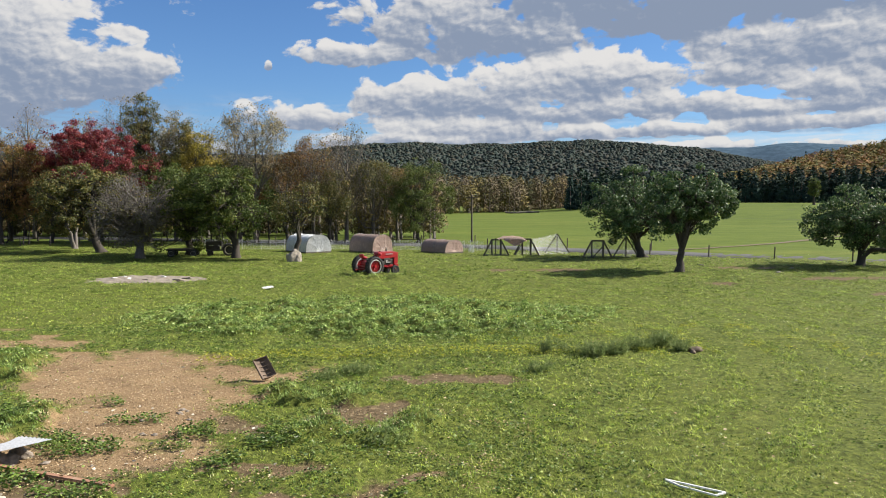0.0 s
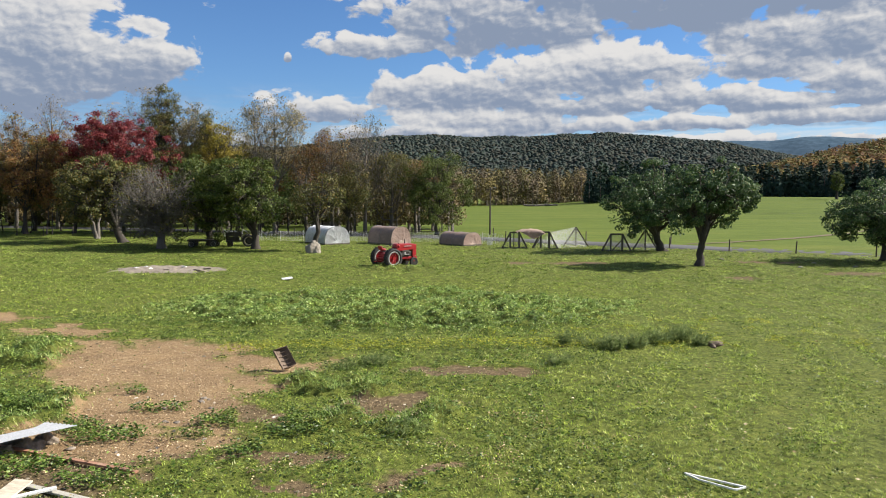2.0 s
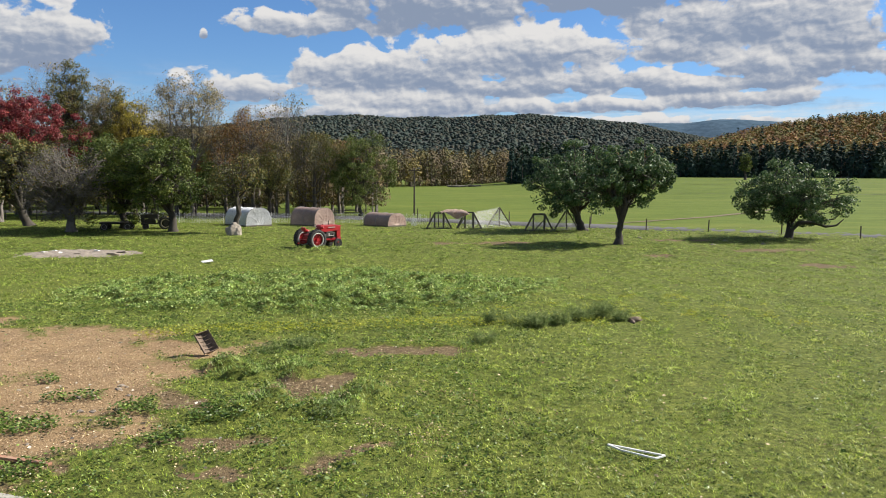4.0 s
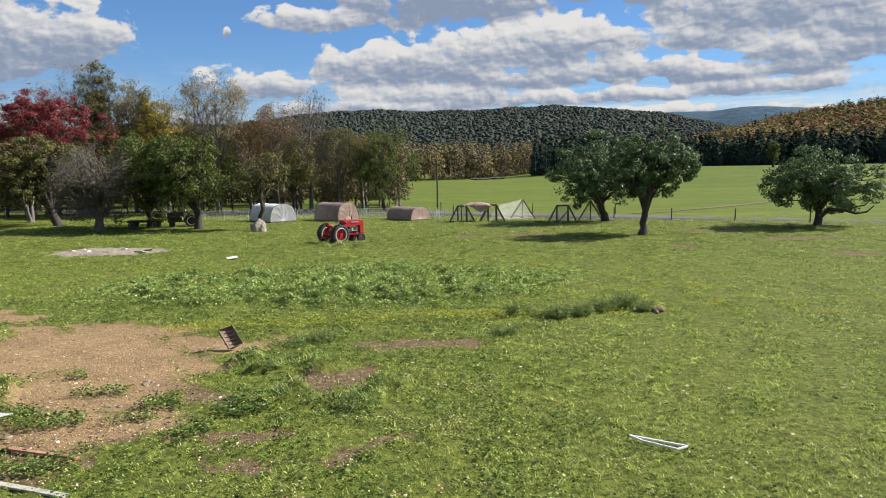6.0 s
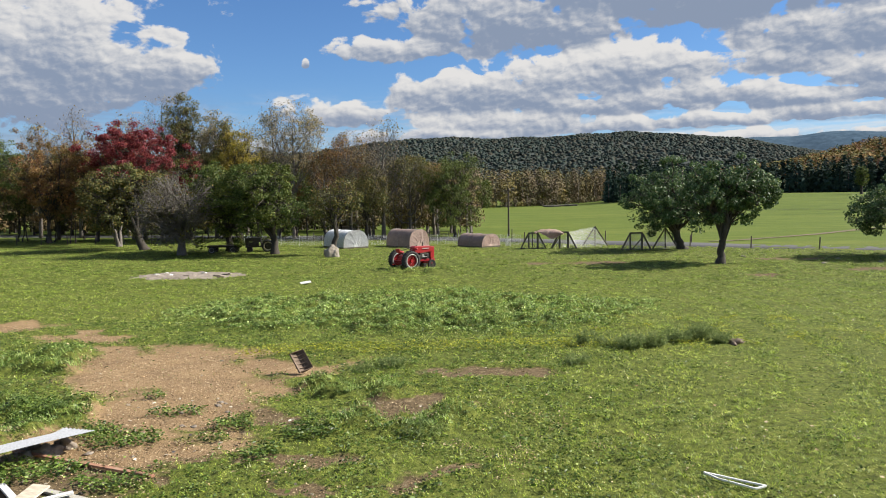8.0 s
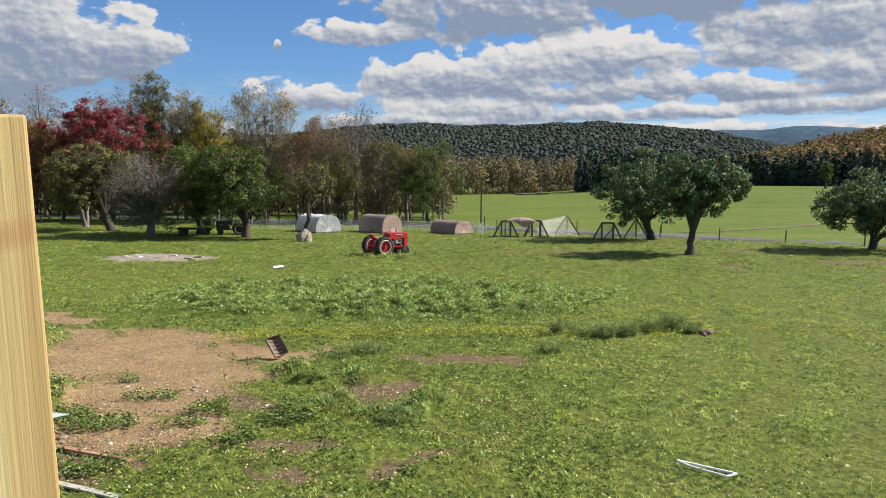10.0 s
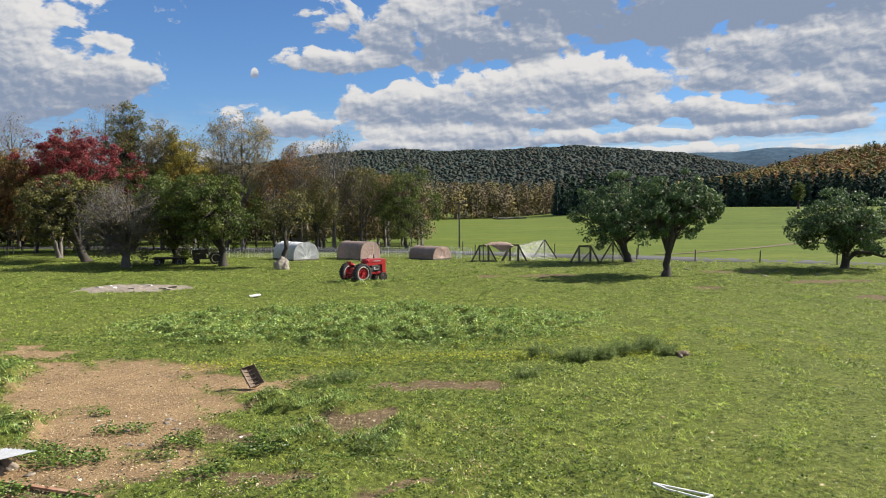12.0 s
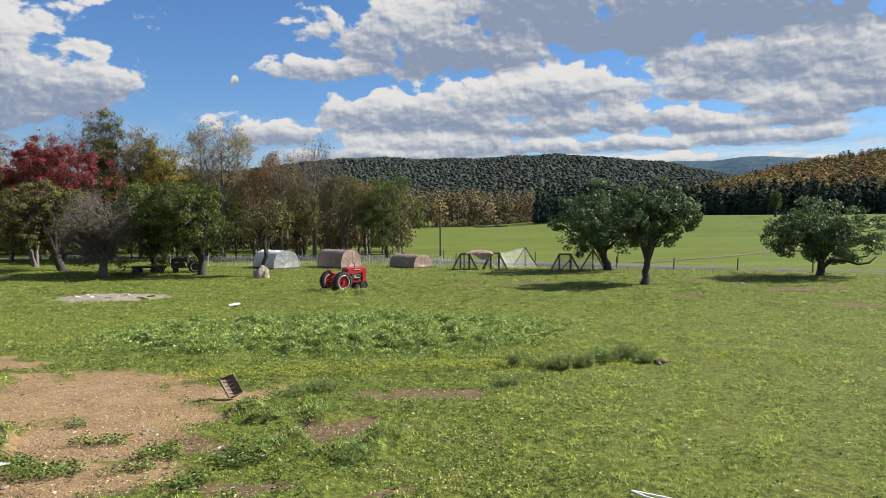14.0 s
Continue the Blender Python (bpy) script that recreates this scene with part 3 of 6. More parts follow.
def tree(name, at, seed, height, width, fork, trunk_r, leaves, leaf, mt, bark, label, lumps=9, low=0.25, limbs=9, twigs=6, fine=4,
         lean=(0, 0), shape=1.0, stems=1, cluster=0.5, gappy=0.0, category="tree", droop=0.0, plain=False, leader=False):
    """A tree: trunk, limbs, branches and twigs that reach out to points of an uneven crown, and leaves round their ends.
    low: where the crown starts, as a share of the height. shape: below 1 flat-topped, above 1 pointed."""
    rng = np.random.default_rng(seed)
    v, f, ends = [], [], []
    z0 = float(rise(*at))
    cz, hz = height * (1 + low) / 2, height * (1 - low) / 2
    top = np.array([lean[0], lean[1], 0.0])
    lump = rng.normal(size=(lumps, 3))
    lump /= np.linalg.norm(lump, axis=1)[:, None]
    size = 0.75 + 0.45 * rng.random(lumps)

    def crown_point(r_lo, r_hi):
        while True:
            d = rng.normal(size=3)
            d /= np.linalg.norm(d)
            if d[2] < -0.75:
                continue
            k = size[np.argmax(lump @ d)]
            r = (r_lo + (r_hi - r_lo) * rng.random()) * k
            z = d[2] * r
            wide = width / 2 * (1 if shape == 1 else max(0.12, 1 - (shape - 1) * (z + 1) / 2))
            return np.array([d[0] * r * wide, d[1] * r * wide, cz + z * hz]) + top

    for s in range(stems):
        foot = np.array([0, 0, -0.15]) + (rng.normal(size=3) * (0.25, 0.25, 0) if stems > 1 else 0)
        head = np.array([lean[0] * 0.6, lean[1] * 0.6, fork]) + rng.normal(size=3) * fork * (0.06, 0.06, 0.04) + (rng.normal(size=3) * (width * 0.12, width * 0.12, 0) if stems > 1 else 0)
        if leader:
            head[2] = height * (0.88 + 0.08 * rng.random())
        trunk = limb(rng, foot, head, 0, 5, 0.008 if leader else 0.022 if category == "tree" and fork > 2.4 else 0.028)
        r = trunk_r * (0.7 if stems > 1 else 1)
        tube(v, f, trunk, [r * 1.3, r, r * 0.8, r * 0.6, r * 0.36, r * 0.1] if leader else [r * 1.75, r * 1.2, r * 1.03, r * 0.96, r * 0.9, r * 0.84], 9)
        for a in range(max(3, limbs // stems)):
            c1 = crown_point(0.35, 0.62)
            r1 = r * (0.35 + 0.2 * rng.random())
            start = trunk[5 if rng.random() < 0.75 else 4]
            if leader:
                up = low + (0.8 - low) * (a + rng.random()) / max(3, limbs // stems)
                k = min(4, int(up * 5))
                start = trunk[k] + (trunk[k + 1] - trunk[k]) * (up * 5 - k)
                turn, reach = rng.random() * 6.28, width / 2 * (0.45 + 0.5 * rng.random()) * (1.1 - 0.75 * up)
                c1 = start + np.array([math.cos(turn) * reach, math.sin(turn) * reach, reach * (1.2 + 0.8 * rng.random())])
                r1 = r * (0.42 - 0.28 * up)
            l1 = limb(rng, start, c1, 0.10 if not leader else -0.08)
            tube(v, f, l1, [r1 * 1.2, r1, r1 * 0.8, r1 * 0.6], 6)
            for b in range(twigs):
                c2 = c1 + rng.normal(size=3) * ((width * 0.10, width * 0.10, hz * 0.13) if leader else (width * 0.17, width * 0.17, hz * 0.33)) + (0, 0, hz * 0.14 if leader else 0)
                d2 = (c2 - top - (0, 0, cz)) / (width / 2, width / 2, hz)
                n2 = np.linalg.norm(d2)
                if n2 > 0.98:
                    c2 = top + np.array([0, 0, cz]) + d2 / n2 * (0.9 + 0.1 * rng.random()) * (width / 2, width / 2, hz)
                l2 = limb(rng, l1[rng.integers(1, 4)], c2, 0.05 - droop)
                r2 = r1 * 0.35
                tube(v, f, l2, [r2, r2 * 0.8, r2 * 0.6, r2 * 0.4], 4)
                ends.append(c2)
                for c in range(fine):
                    c3 = c2 + rng.normal(size=3) * (width * 0.075, width * 0.075, hz * 0.14) + np.array([0, 0, hz * 0.05 - droop * hz * 0.4])
                    d3 = (c3 - top - (0, 0, cz)) / (width / 2, width / 2, hz)
                    n3 = np.linalg.norm(d3)
                    if n3 > 1.0:
                        c3 = top + np.array([0, 0, cz]) + d3 / n3 * (0.93 + 0.09 * rng.random()) * (width / 2, width / 2, hz)
                    l3 = limb(rng, l2[rng.integers(1, 4)], c3, 0.0, 2)
                    tube(v, f, l3, [r2 * 0.45, r2 * 0.32, r2 * 0.15], 3)
                    ends.append(c3)
    v, ff = np.array(v), np.array(f)
    ob = thing(name, pose(at[0], at[1], z0), label, category)
    tr = new("trunk", mesh_of("trunk", v, ff, (bark,), True))
    tr.parent = ob
    if leaves:
        e = np.array(ends)
        keep = rng.random(len(e)) > gappy
        e = e[keep]
        full = rng.random(len(e)) ** 1.6 + 0.05
        off = rng.normal(size=(leaves, 3))
        off *= np.minimum(1, 1.5 / (np.linalg.norm(off, axis=1)[:, None] + 1e-9)) * np.array((1, 1, 0.7))
        c = e[rng.choice(len(e), leaves, p=full / full.sum())] + off * cluster
        c[:, 2] = np.maximum(c[:, 2], 0.5)
        out = 0.5 * (c - top - (0, 0, cz)) / (width / 2, width / 2, hz) + 0.8 * off + (0, 0, 0.5)
        lv, lf = leaf_faces(rng, c, leaf, out=out, plain=plain)
        cr = new("crown", mesh_of("crown", lv, lf, (mt,)))
        cr.parent = ob
    return ob


APPLE_LEAF = leaf_shader("apple_leaf", ((0.0, (0.044, 0.084, 0.036)), (0.45, (0.077, 0.139, 0.053)), (0.8, (0.126, 0.188, 0.079)), (1.0, (0.244, 0.275, 0.133))), 0.5, 0.28, 0.6, (0.85, 0.9, 0.8), 0.28)
OLIVE_LEAF = leaf_shader("olive_leaf", ((0.0, (0.067, 0.089, 0.024)), (0.5, (0.127, 0.142, 0.040)), (0.85, (0.194, 0.186, 0.050)), (1.0, (0.284, 0.194, 0.050))), 0.6, 0.35, 0.35, (0.820, 0.697, 0.675))
RED_LEAF = leaf_shader("red_leaf", ((0.0, (0.112, 0.017, 0.023)), (0.5, (0.208, 0.027, 0.038)), (0.85, (0.299, 0.051, 0.051)), (1.0, (0.337, 0.098, 0.064))), 0.6, 0.35, 0.3, (0.900, 0.900, 0.900))
RUST_LEAF = leaf_shader("rust_leaf", ((0.0, (0.141, 0.066, 0.032)), (0.5, (0.261, 0.125, 0.048)), (0.8, (0.327, 0.194, 0.061)), (1.0, (0.283, 0.076, 0.055))), 0.6, 0.35, 0.25, (0.75, 1.1, 0.8))
GOLD_LEAF = leaf_shader("gold_leaf", ((0.0, (0.186, 0.143, 0.026)), (0.5, (0.343, 0.243, 0.034)), (1.0, (0.486, 0.343, 0.051))), 0.6, 0.4, 0.3, (0.7, 0.9, 0.8))
PALE_LEAF = leaf_shader("pale_leaf", ((0.0, (0.174, 0.174, 0.110)), (0.5, (0.290, 0.270, 0.160)), (0.85, (0.407, 0.334, 0.174)), (1.0, (0.363, 0.218, 0.087))), 0.6, 0.35, 0.3, (0.9, 0.8, 0.7))
GREEN_LEAF = leaf_shader("green_leaf", ((0.0, (0.043, 0.076, 0.020)), (0.5, (0.081, 0.124, 0.032)), (1.0, (0.165, 0.198, 0.063))), 0.6, 0.32, 0.4, (1.15, 1.0, 0.75), 0.2)

# orchard trees by the road
tree("apple_tree", (17.4, 55.2), 101, 7.9, 7.2, 1.7, 0.27, 22000, 0.115, APPLE_LEAF, BARK, "dark green apple tree with a rounded crown", limbs=12, twigs=9, cluster=0.24, low=0.24, lean=(0.2, 0), gappy=0.3)
tree("apple_tree", (18.6, 69.5), 102, 8.4, 8.8, 1.8, 0.34, 20000, 0.125, APPLE_LEAF, BARK, "broad dark green apple tree beside the wire pen", limbs=12, twigs=9, cluster=0.28, low=0.12, lean=(-1.2, 0), gappy=0.25)
low_apple = tree("apple_tree", (33.4, 60.0), 103, 6.7, 9.6, 1.3, 0.32, 22000, 0.115, APPLE_LEAF, BARK, "wide low apple tree with spreading limbs", limbs=13, twigs=9, cluster=0.28, low=0.14, lean=(0.3, 0), gappy=0.3)
v, f = [], []
tube(v, f, [np.array(p) for p in ((0.1, 0, 0.7), (0.8, -0.1, 1.35), (1.9, -0.2, 1.4), (3.0, -0.3, 1.05), (3.9, -0.3, 1.15), (4.5, -0.3, 1.65))], [0.2, 0.17, 0.14, 0.11, 0.08, 0.04], 8)
tube(v, f, [np.array(p) for p in ((2.4, -0.25, 1.25), (2.9, -0.4, 1.6), (3.6, -0.5, 1.7), (4.0, -0.5, 2.1))], [0.09, 0.07, 0.05, 0.03], 6)
new("limb", mesh_of("limb", np.array(v), np.array(f), (BARK,), True)).parent = low_apple
# orchard trees before the left wood
tree("apple_tree", (-34.8, 76.5), 104, 9.0, 10.6, 1.8, 0.42, 22000, 0.125, OLIVE_LEAF, BARK, "old apple tree turning olive and yellow", limbs=13, twigs=9, cluster=0.30, low=0.14, lean=(-1.5, 0), gappy=0.25)
tree("bare_apple_tree", (-27.6, 68.3), 105, 7.8, 9.2, 1.5, 0.38, 2600, 0.10, OLIVE_LEAF, GREY_BARK, "nearly bare grey twiggy apple tree", limbs=17, twigs=11, fine=9, cluster=0.3, low=0.02)
tree("apple_tree", (-24.6, 73.0), 106, 8.8, 10.4, 1.8, 0.34, 20000, 0.125, GREEN_LEAF, BARK, "dense green apple tree with low hanging limbs", limbs=14, twigs=9, cluster=0.30, low=-0.05, gappy=0.15)
tree("apple_tree", (-18.9, 68.6), 107, 8.6, 9.4, 1.9, 0.34, 25000, 0.12, GREEN_LEAF, BARK, "dark green apple tree over the old tractor", limbs=13, twigs=9, cluster=0.28, low=0.17, lean=(-0.6, 0), gappy=0.2)
tree("apple_tree", (-13.3, 66.9), 108, 7.0, 4.8, 2.4, 0.24, 2800, 0.12, OLIVE_LEAF, BARK, "thin leaning apple tree beside a boulder", limbs=9, twigs=7, cluster=0.28, low=0.24, lean=(0.5, 0))
tree("leaning_tree", (-40.6, 83.0), 109, 6.5, 5.0, 2.6, 0.24, 1500, 0.15, OLIVE_LEAF, GREY_BARK, "small grey leaning tree with forked trunks", stems=3, limbs=8, twigs=4, cluster=0.3, low=0.45, lean=(-1.2, 0))

# the wood behind: x, y, seed, height, width, leaves, leaf size, bare trunk height, low, shape
for x, y, seed, h, w, n, s, fork, low, shape, mt, bark, label in (
    (-61.0, 90.0, 201, 14.5, 9.0, 9000, 0.20, 3.0, 0.15, 1.0, GREEN_LEAF, BARK, "tall green tree touched with pink"),
    (-53.5, 91.0, 202, 15.0, 9.5, 9500, 0.20, 3.2, 0.22, 1.2, RUST_LEAF, BARK, "rust-brown autumn tree in the wood"),
    (-49.0, 94.0, 203, 13.8, 8.0, 7500, 0.19, 3.0, 0.22, 1.2, RUST_LEAF, BARK, "dark rust autumn tree"),
    (-46.5, 99.0, 204, 16.2, 6.0, 2600, 0.20, 5.0, 0.45, 1.3, PALE_LEAF, GREY_BARK, "thin tree with pale green leaves"),
    (-42.6, 92.0, 205, 15.2, 13.0, 19000, 0.20, 4.0, 0.34, 1.0, RED_LEAF, BARK, "crimson red maple in the wood"),
    (-40.0, 101.0, 206, 19.5, 6.5, 5200, 0.22, 6.0, 0.4, 1.5, OLIVE_LEAF, BARK, "tall olive-brown autumn tree"),
    (-35.5, 100.0, 207, 17.5, 6.0, 4200, 0.22, 5.0, 0.35, 1.4, PALE_LEAF, GREY_BARK, "tall pale olive tree"),
    (-33.8, 99.0, 208, 16.6, 6.0, 5600, 0.21, 5.0, 0.3, 1.4, OLIVE_LEAF, BARK, "tall olive tree in the wood"),
    (-29.3, 91.5, 209, 13.6, 6.0, 6000, 0.20, 4.0, 0.3, 1.2, GOLD_LEAF, BARK, "golden yellow autumn tree"),
    (-23.8, 95.5, 211, 17.6, 8.0, 4000, 0.17, 5.5, 0.38, 0.9, PALE_LEAF, GREY_BARK, "thinly leaved tree with pale crown"),
    (-20.0, 97.0, 212, 11.5, 6.5, 2200, 0.18, 3.5, 0.25, 1.1, RUST_LEAF, GREY_BARK, "low brown autumn tree"),
    (-16.5, 96.5, 213, 13.6, 6.0, 2600, 0.17, 4.0, 0.3, 1.2, RUST_LEAF, GREY_BARK, "slender tree with few brown leaves"),
    (-14.0, 93.0, 214, 9.5, 5.5, 5200, 0.17, 2.5, 0.15, 1.1, OLIVE_LEAF, BARK, "olive and gold young tree"),
    (-9.0, 97.0, 215, 10.5, 6.5, 3000, 0.18, 3.0, 0.18, 1.1, OLIVE_LEAF, GREY_BARK, "olive autumn tree near the road"),
    (-6.0, 100.0, 216, 9.6, 6.0, 2600, 0.18, 3.0, 0.2, 1.1, RUST_LEAF, GREY_BARK, "rust and olive autumn tree"),
    (-3.2, 95.5, 217, 11.0, 8.0, 11000, 0.17, 2.0, 0.08, 1.25, GREEN_LEAF, BARK, "dense green spreading tree by the road"),
    (-57.0, 99.0, 218, 13.0, 8.0, 7000, 0.2, 3.0, 0.2, 1.1, OLIVE_LEAF, BARK, "olive tree in the wood"),
    (-44.5, 98.0, 219, 11.5, 8.0, 7000, 0.2, 3.0, 0.2, 1.1, GREEN_LEAF, BARK, "dark green tree in the wood"),
    (-37.5, 96.0, 220, 11.5, 7.0, 6500, 0.2, 3.0, 0.2, 1.1, OLIVE_LEAF, BARK, "olive tree in the wood"),
    (-30.5, 102.0, 221, 12.0, 8.0, 7000, 0.2, 3.0, 0.2, 1.1, OLIVE_LEAF, BARK, "olive tree in the wood"),
    (-25.0, 101.0, 222, 10.0, 7.0, 3500, 0.2, 3.0, 0.2, 1.1, GREEN_LEAF, BARK, "green tree in the wood"),
    (-67.0, 96.0, 223, 14.0, 9.0, 8000, 0.2, 3.0, 0.2, 1.1, RUST_LEAF, BARK, "rust-coloured tree in the wood"),
    (155.0, 315.0, 224, 11.5, 4.5, 1500, 0.5, 2.5, 0.3, 1.2, GREEN_LEAF, BARK, "lone dark tree out in the field"),
):
    tree("autumn_tree", (x, y), seed, h, w * 1.15, fork, (0.16 + h * 0.004) if y < 200 else 0.5, int(n * 2.5), s * 0.75, mt, bark, label, plain=True, limbs=15 if bark is GREY_BARK else 12, twigs=8, fine=5, cluster=0.34, low=low * 0.75, shape=shape, gappy=0.25, leader=bark is GREY_BARK)

rng = np.random.default_rng(77)
back = np.stack([-86 + 70 * rng.random(120), 112 + 26 * rng.random(120), np.zeros(120)], 1)
woods("back_woods", UNDERGROWTH, back, "brown and olive woods behind the first trees", 78, 11, 7, 260, 0.42, trunk=BARK)
low_brush = np.stack([-84 + 82 * rng.random(130), 108 + 10 * rng.random(130), np.zeros(130)], 1)
woods("underbrush", UNDERGROWTH, low_brush, "dim brown underbrush at the wood's edge", 79, 4.2, 5, 170, 0.34)
near_brush = np.stack([-20 + 19 * rng.random(26), 98 + 9 * rng.random(26), np.zeros(26)], 1)
woods("roadside_brush", BROWN_WOODS, near_brush, "olive and brown young growth by the road", 80, 5.5, 4.5, 300, 0.22, trunk=GREY_BARK)
for x, y, seed, h, w in ((-56.5, 104.0, 301, 18.6, 7.0), (-50.5, 106.0, 302, 18.0, 6.0), (-45.5, 106.0, 303, 20.4, 8.5), (-27.5, 102.0, 304, 19.0, 7.0),
                         (-12.2, 95.0, 305, 15.6, 7.4), (-33.5, 107.0, 306, 17.5, 6.0), (-18.0, 104.0, 307, 14.5, 6.0), (-63.0, 105.0, 308, 17.5, 6.5)):
    tree("bare_tree", (x, y), seed, h, w, h * 0.38, 0.22, 500, 0.15, PALE_LEAF, GREY_BARK, "tall bare grey autumn tree", limbs=22, twigs=7, fine=6, cluster=0.3, low=0.2, shape=1.1, leader=True)
for k in range(26):
    random.seed(900 + k)
    x = -66 + 2.2 * k + random.uniform(-0.8, 0.8)
    if not (-15 < x < -7):
        tree("sapling", (x, 90.5 + random.uniform(0, 9)), 400 + k, random.uniform(6.5, 9.5), 3.2, 2.6, 0.09, 700, 0.17, (OLIVE_LEAF, RUST_LEAF, GREEN_LEAF)[k % 3], BARK,
             "slender dark-stemmed young tree", limbs=4, twigs=4, fine=2, cluster=0.5, low=0.3, stems=1 + k % 2)


# ---- things ----
def box(bm, size, m=Matrix(), bev=0.0):
    """Adds a bevelled box of that size, centred, at the pose m."""
    r = bmesh.ops.create_cube(bm, size=1, matrix=m @ Matrix.Diagonal((*size, 1)))
    if bev:
        edges = {e for v in r["verts"] for e in v.link_edges}
        bmesh.ops.bevel(bm, geom=list(edges), offset=bev, segments=2, affect="EDGES", profile=0.6)


def boxes(*items, bev=0.0):
    bm = bmesh.new()
    for size, m in items:
        box(bm, size, m, bev)
    return bm


def beam(a, b, w, h=None, bev=0.006, bm=None):
    """A timber from a to b."""
    bm = bm or bmesh.new()
    a, b = Vector(a), Vector(b)
    m = Matrix.Translation((a + b) / 2) @ (b - a).to_track_quat("X", "Z").to_matrix().to_4x4()
    box(bm, ((b - a).length, w, h or w), m, bev)
    return bm


def rod(a, b, r0, r1=None, sides=10, bm=None):
    bm = bm or bmesh.new()
    a, b = Vector(a), Vector(b)
    m = Matrix.Translation((a + b) / 2) @ (b - a).to_track_quat("Z", "Y").to_matrix().to_4x4()
    bmesh.ops.create_cone(bm, cap_ends=True, segments=sides, radius1=r0, radius2=r0 if r1 is None else r1, depth=(b - a).length, matrix=m)
    return bm


def lathe(profile, sides=32, axis="Y"):
    """A body of revolution about the y axis: profile of (radius, y), closed."""
    bm = bmesh.new()
    rings = []
    for k in range(sides):
        w = 2 * math.pi * k / sides
        rings.append([bm.verts.new((r * math.cos(w), y, r * math.sin(w))) for r, y in profile])
    n = len(profile)
    for k in range(sides):
        p, q = rings[k], rings[(k + 1) % sides]
        for j in range(n):
            bm.faces.new((p[j], p[(j + 1) % n], q[(j + 1) % n], q[j]))
    return bm


def hull(profile, y0, y1, bm=None, bev=0.0):
    """A solid from an outline in x, z pushed out from y0 to y1."""
    bm = bm or bmesh.new()
    a = [bm.verts.new((x, y0, z)) for x, z in profile]
    b = [bm.verts.new((x, y1, z)) for x, z in profile]
    n = len(profile)
    fs = [bm.faces.new(a), bm.faces.new(b[::-1])] + [bm.faces.new((a[i], b[i], b[(i + 1) % n], a[(i + 1) % n])) for i in range(n)]
    if bev:
        bmesh.ops.bevel(bm, geom=list({e for f in fs for e in f.edges}), offset=bev, segments=2, affect="EDGES", profile=0.6)
    return bm


RED_PAINT = surface("red_paint", (0.26, 0.010, 0.016), (0.40, 0.018, 0.022), 0.38, scale=3, fine=60, relief=0.08, worn=(0.27, 0.03, 0.025))
TYRE = surface("tyre_rubber", (0.012, 0.012, 0.012), (0.035, 0.033, 0.03), 0.85, scale=6, fine=50, relief=0.4)
RIM = surface("worn_rim", (0.30, 0.29, 0.27), (0.5, 0.48, 0.45), 0.5, metal=0.2, scale=5, fine=40, relief=0.2)
DARK_METAL = surface("dark_metal", (0.03, 0.028, 0.026), (0.085, 0.075, 0.065), 0.6, metal=0.5, scale=5, fine=50, relief=0.3)
PRIMER = surface("grey_primer", (0.3, 0.28, 0.27), (0.42, 0.4, 0.38), 0.6, scale=6, fine=50)
RUST = surface("rusty_steel", (0.07, 0.05, 0.038), (0.21, 0.15, 0.105), 0.8, metal=0.25, scale=4, fine=45, relief=0.6, worn=(0.22, 0.17, 0.13))
TIMBER = surface("weathered_timber", (0.06, 0.05, 0.038), (0.15, 0.13, 0.10), 0.9, scale=2, fine=25, stretch=(0.3, 1, 1), relief=0.5)
DARK_TIMBER = surface("dark_timber", (0.05, 0.04, 0.032), (0.13, 0.105, 0.085), 0.9, scale=2, fine=25, relief=0.5)
WHITE_TARP = surface("white_tarp", (0.52, 0.54, 0.56), (0.74, 0.75, 0.76), 0.5, scale=1.2, fine=12, relief=0.35, distance=0.03, worn=(0.42, 0.43, 0.44))
BROWN_TARP = surface("brown_tarp", (0.15, 0.105, 0.088), (0.25, 0.18, 0.15), 0.55, scale=1.2, fine=12, relief=0.35, distance=0.03, worn=(0.28, 0.2, 0.17))
# tan tarpaulin, lightened to put the sunlight on the shelter ends into its colour
PINK_TARP = surface("tan_tarp", (0.46, 0.32, 0.27), (0.66, 0.50, 0.43), 0.6, scale=1.6, fine=12, relief=0.35, distance=0.03, worn=(0.34, 0.21, 0.17))
WIRE = surface("galvanised_wire", (0.14, 0.15, 0.145), (0.24, 0.25, 0.24), 0.45, metal=0.6, scale=4, fine=30)
WHITE_CORD = surface("white_cord", (0.6, 0.6, 0.58), (0.8, 0.8, 0.78), 0.7, scale=4, fine=30)
BOULDER = surface("boulder_stone", (0.16, 0.14, 0.11), (0.33, 0.29, 0.235), 0.95, scale=1.5, fine=14, relief=0.7, distance=0.03, worn=(0.2, 0.19, 0.16))
ASH = surface("ash_and_soil", (0.15, 0.12, 0.09), (0.33, 0.28, 0.225), 1.0, scale=1.3, fine=9, relief=0.8, distance=0.05, worn=(0.12, 0.10, 0.085))
ROOF = surface("grey_roofing", (0.16, 0.165, 0.175), (0.26, 0.265, 0.275), 0.7, scale=1.5, fine=14)
SHED_WALL = surface("shed_boards", (0.16, 0.14, 0.115), (0.3, 0.265, 0.225), 0.9, scale=2, fine=20)
WHITE_PAINT = surface("old_white_paint", (0.66, 0.66, 0.62), (0.8, 0.8, 0.77), 0.6, scale=3, fine=30, worn=(0.5, 0.47, 0.42))
PALE_BOARD = surface("pale_board", (0.52, 0.44, 0.32), (0.68, 0.60, 0.46), 0.75, scale=2, fine=30, stretch=(0.2, 1, 1), relief=0.3)
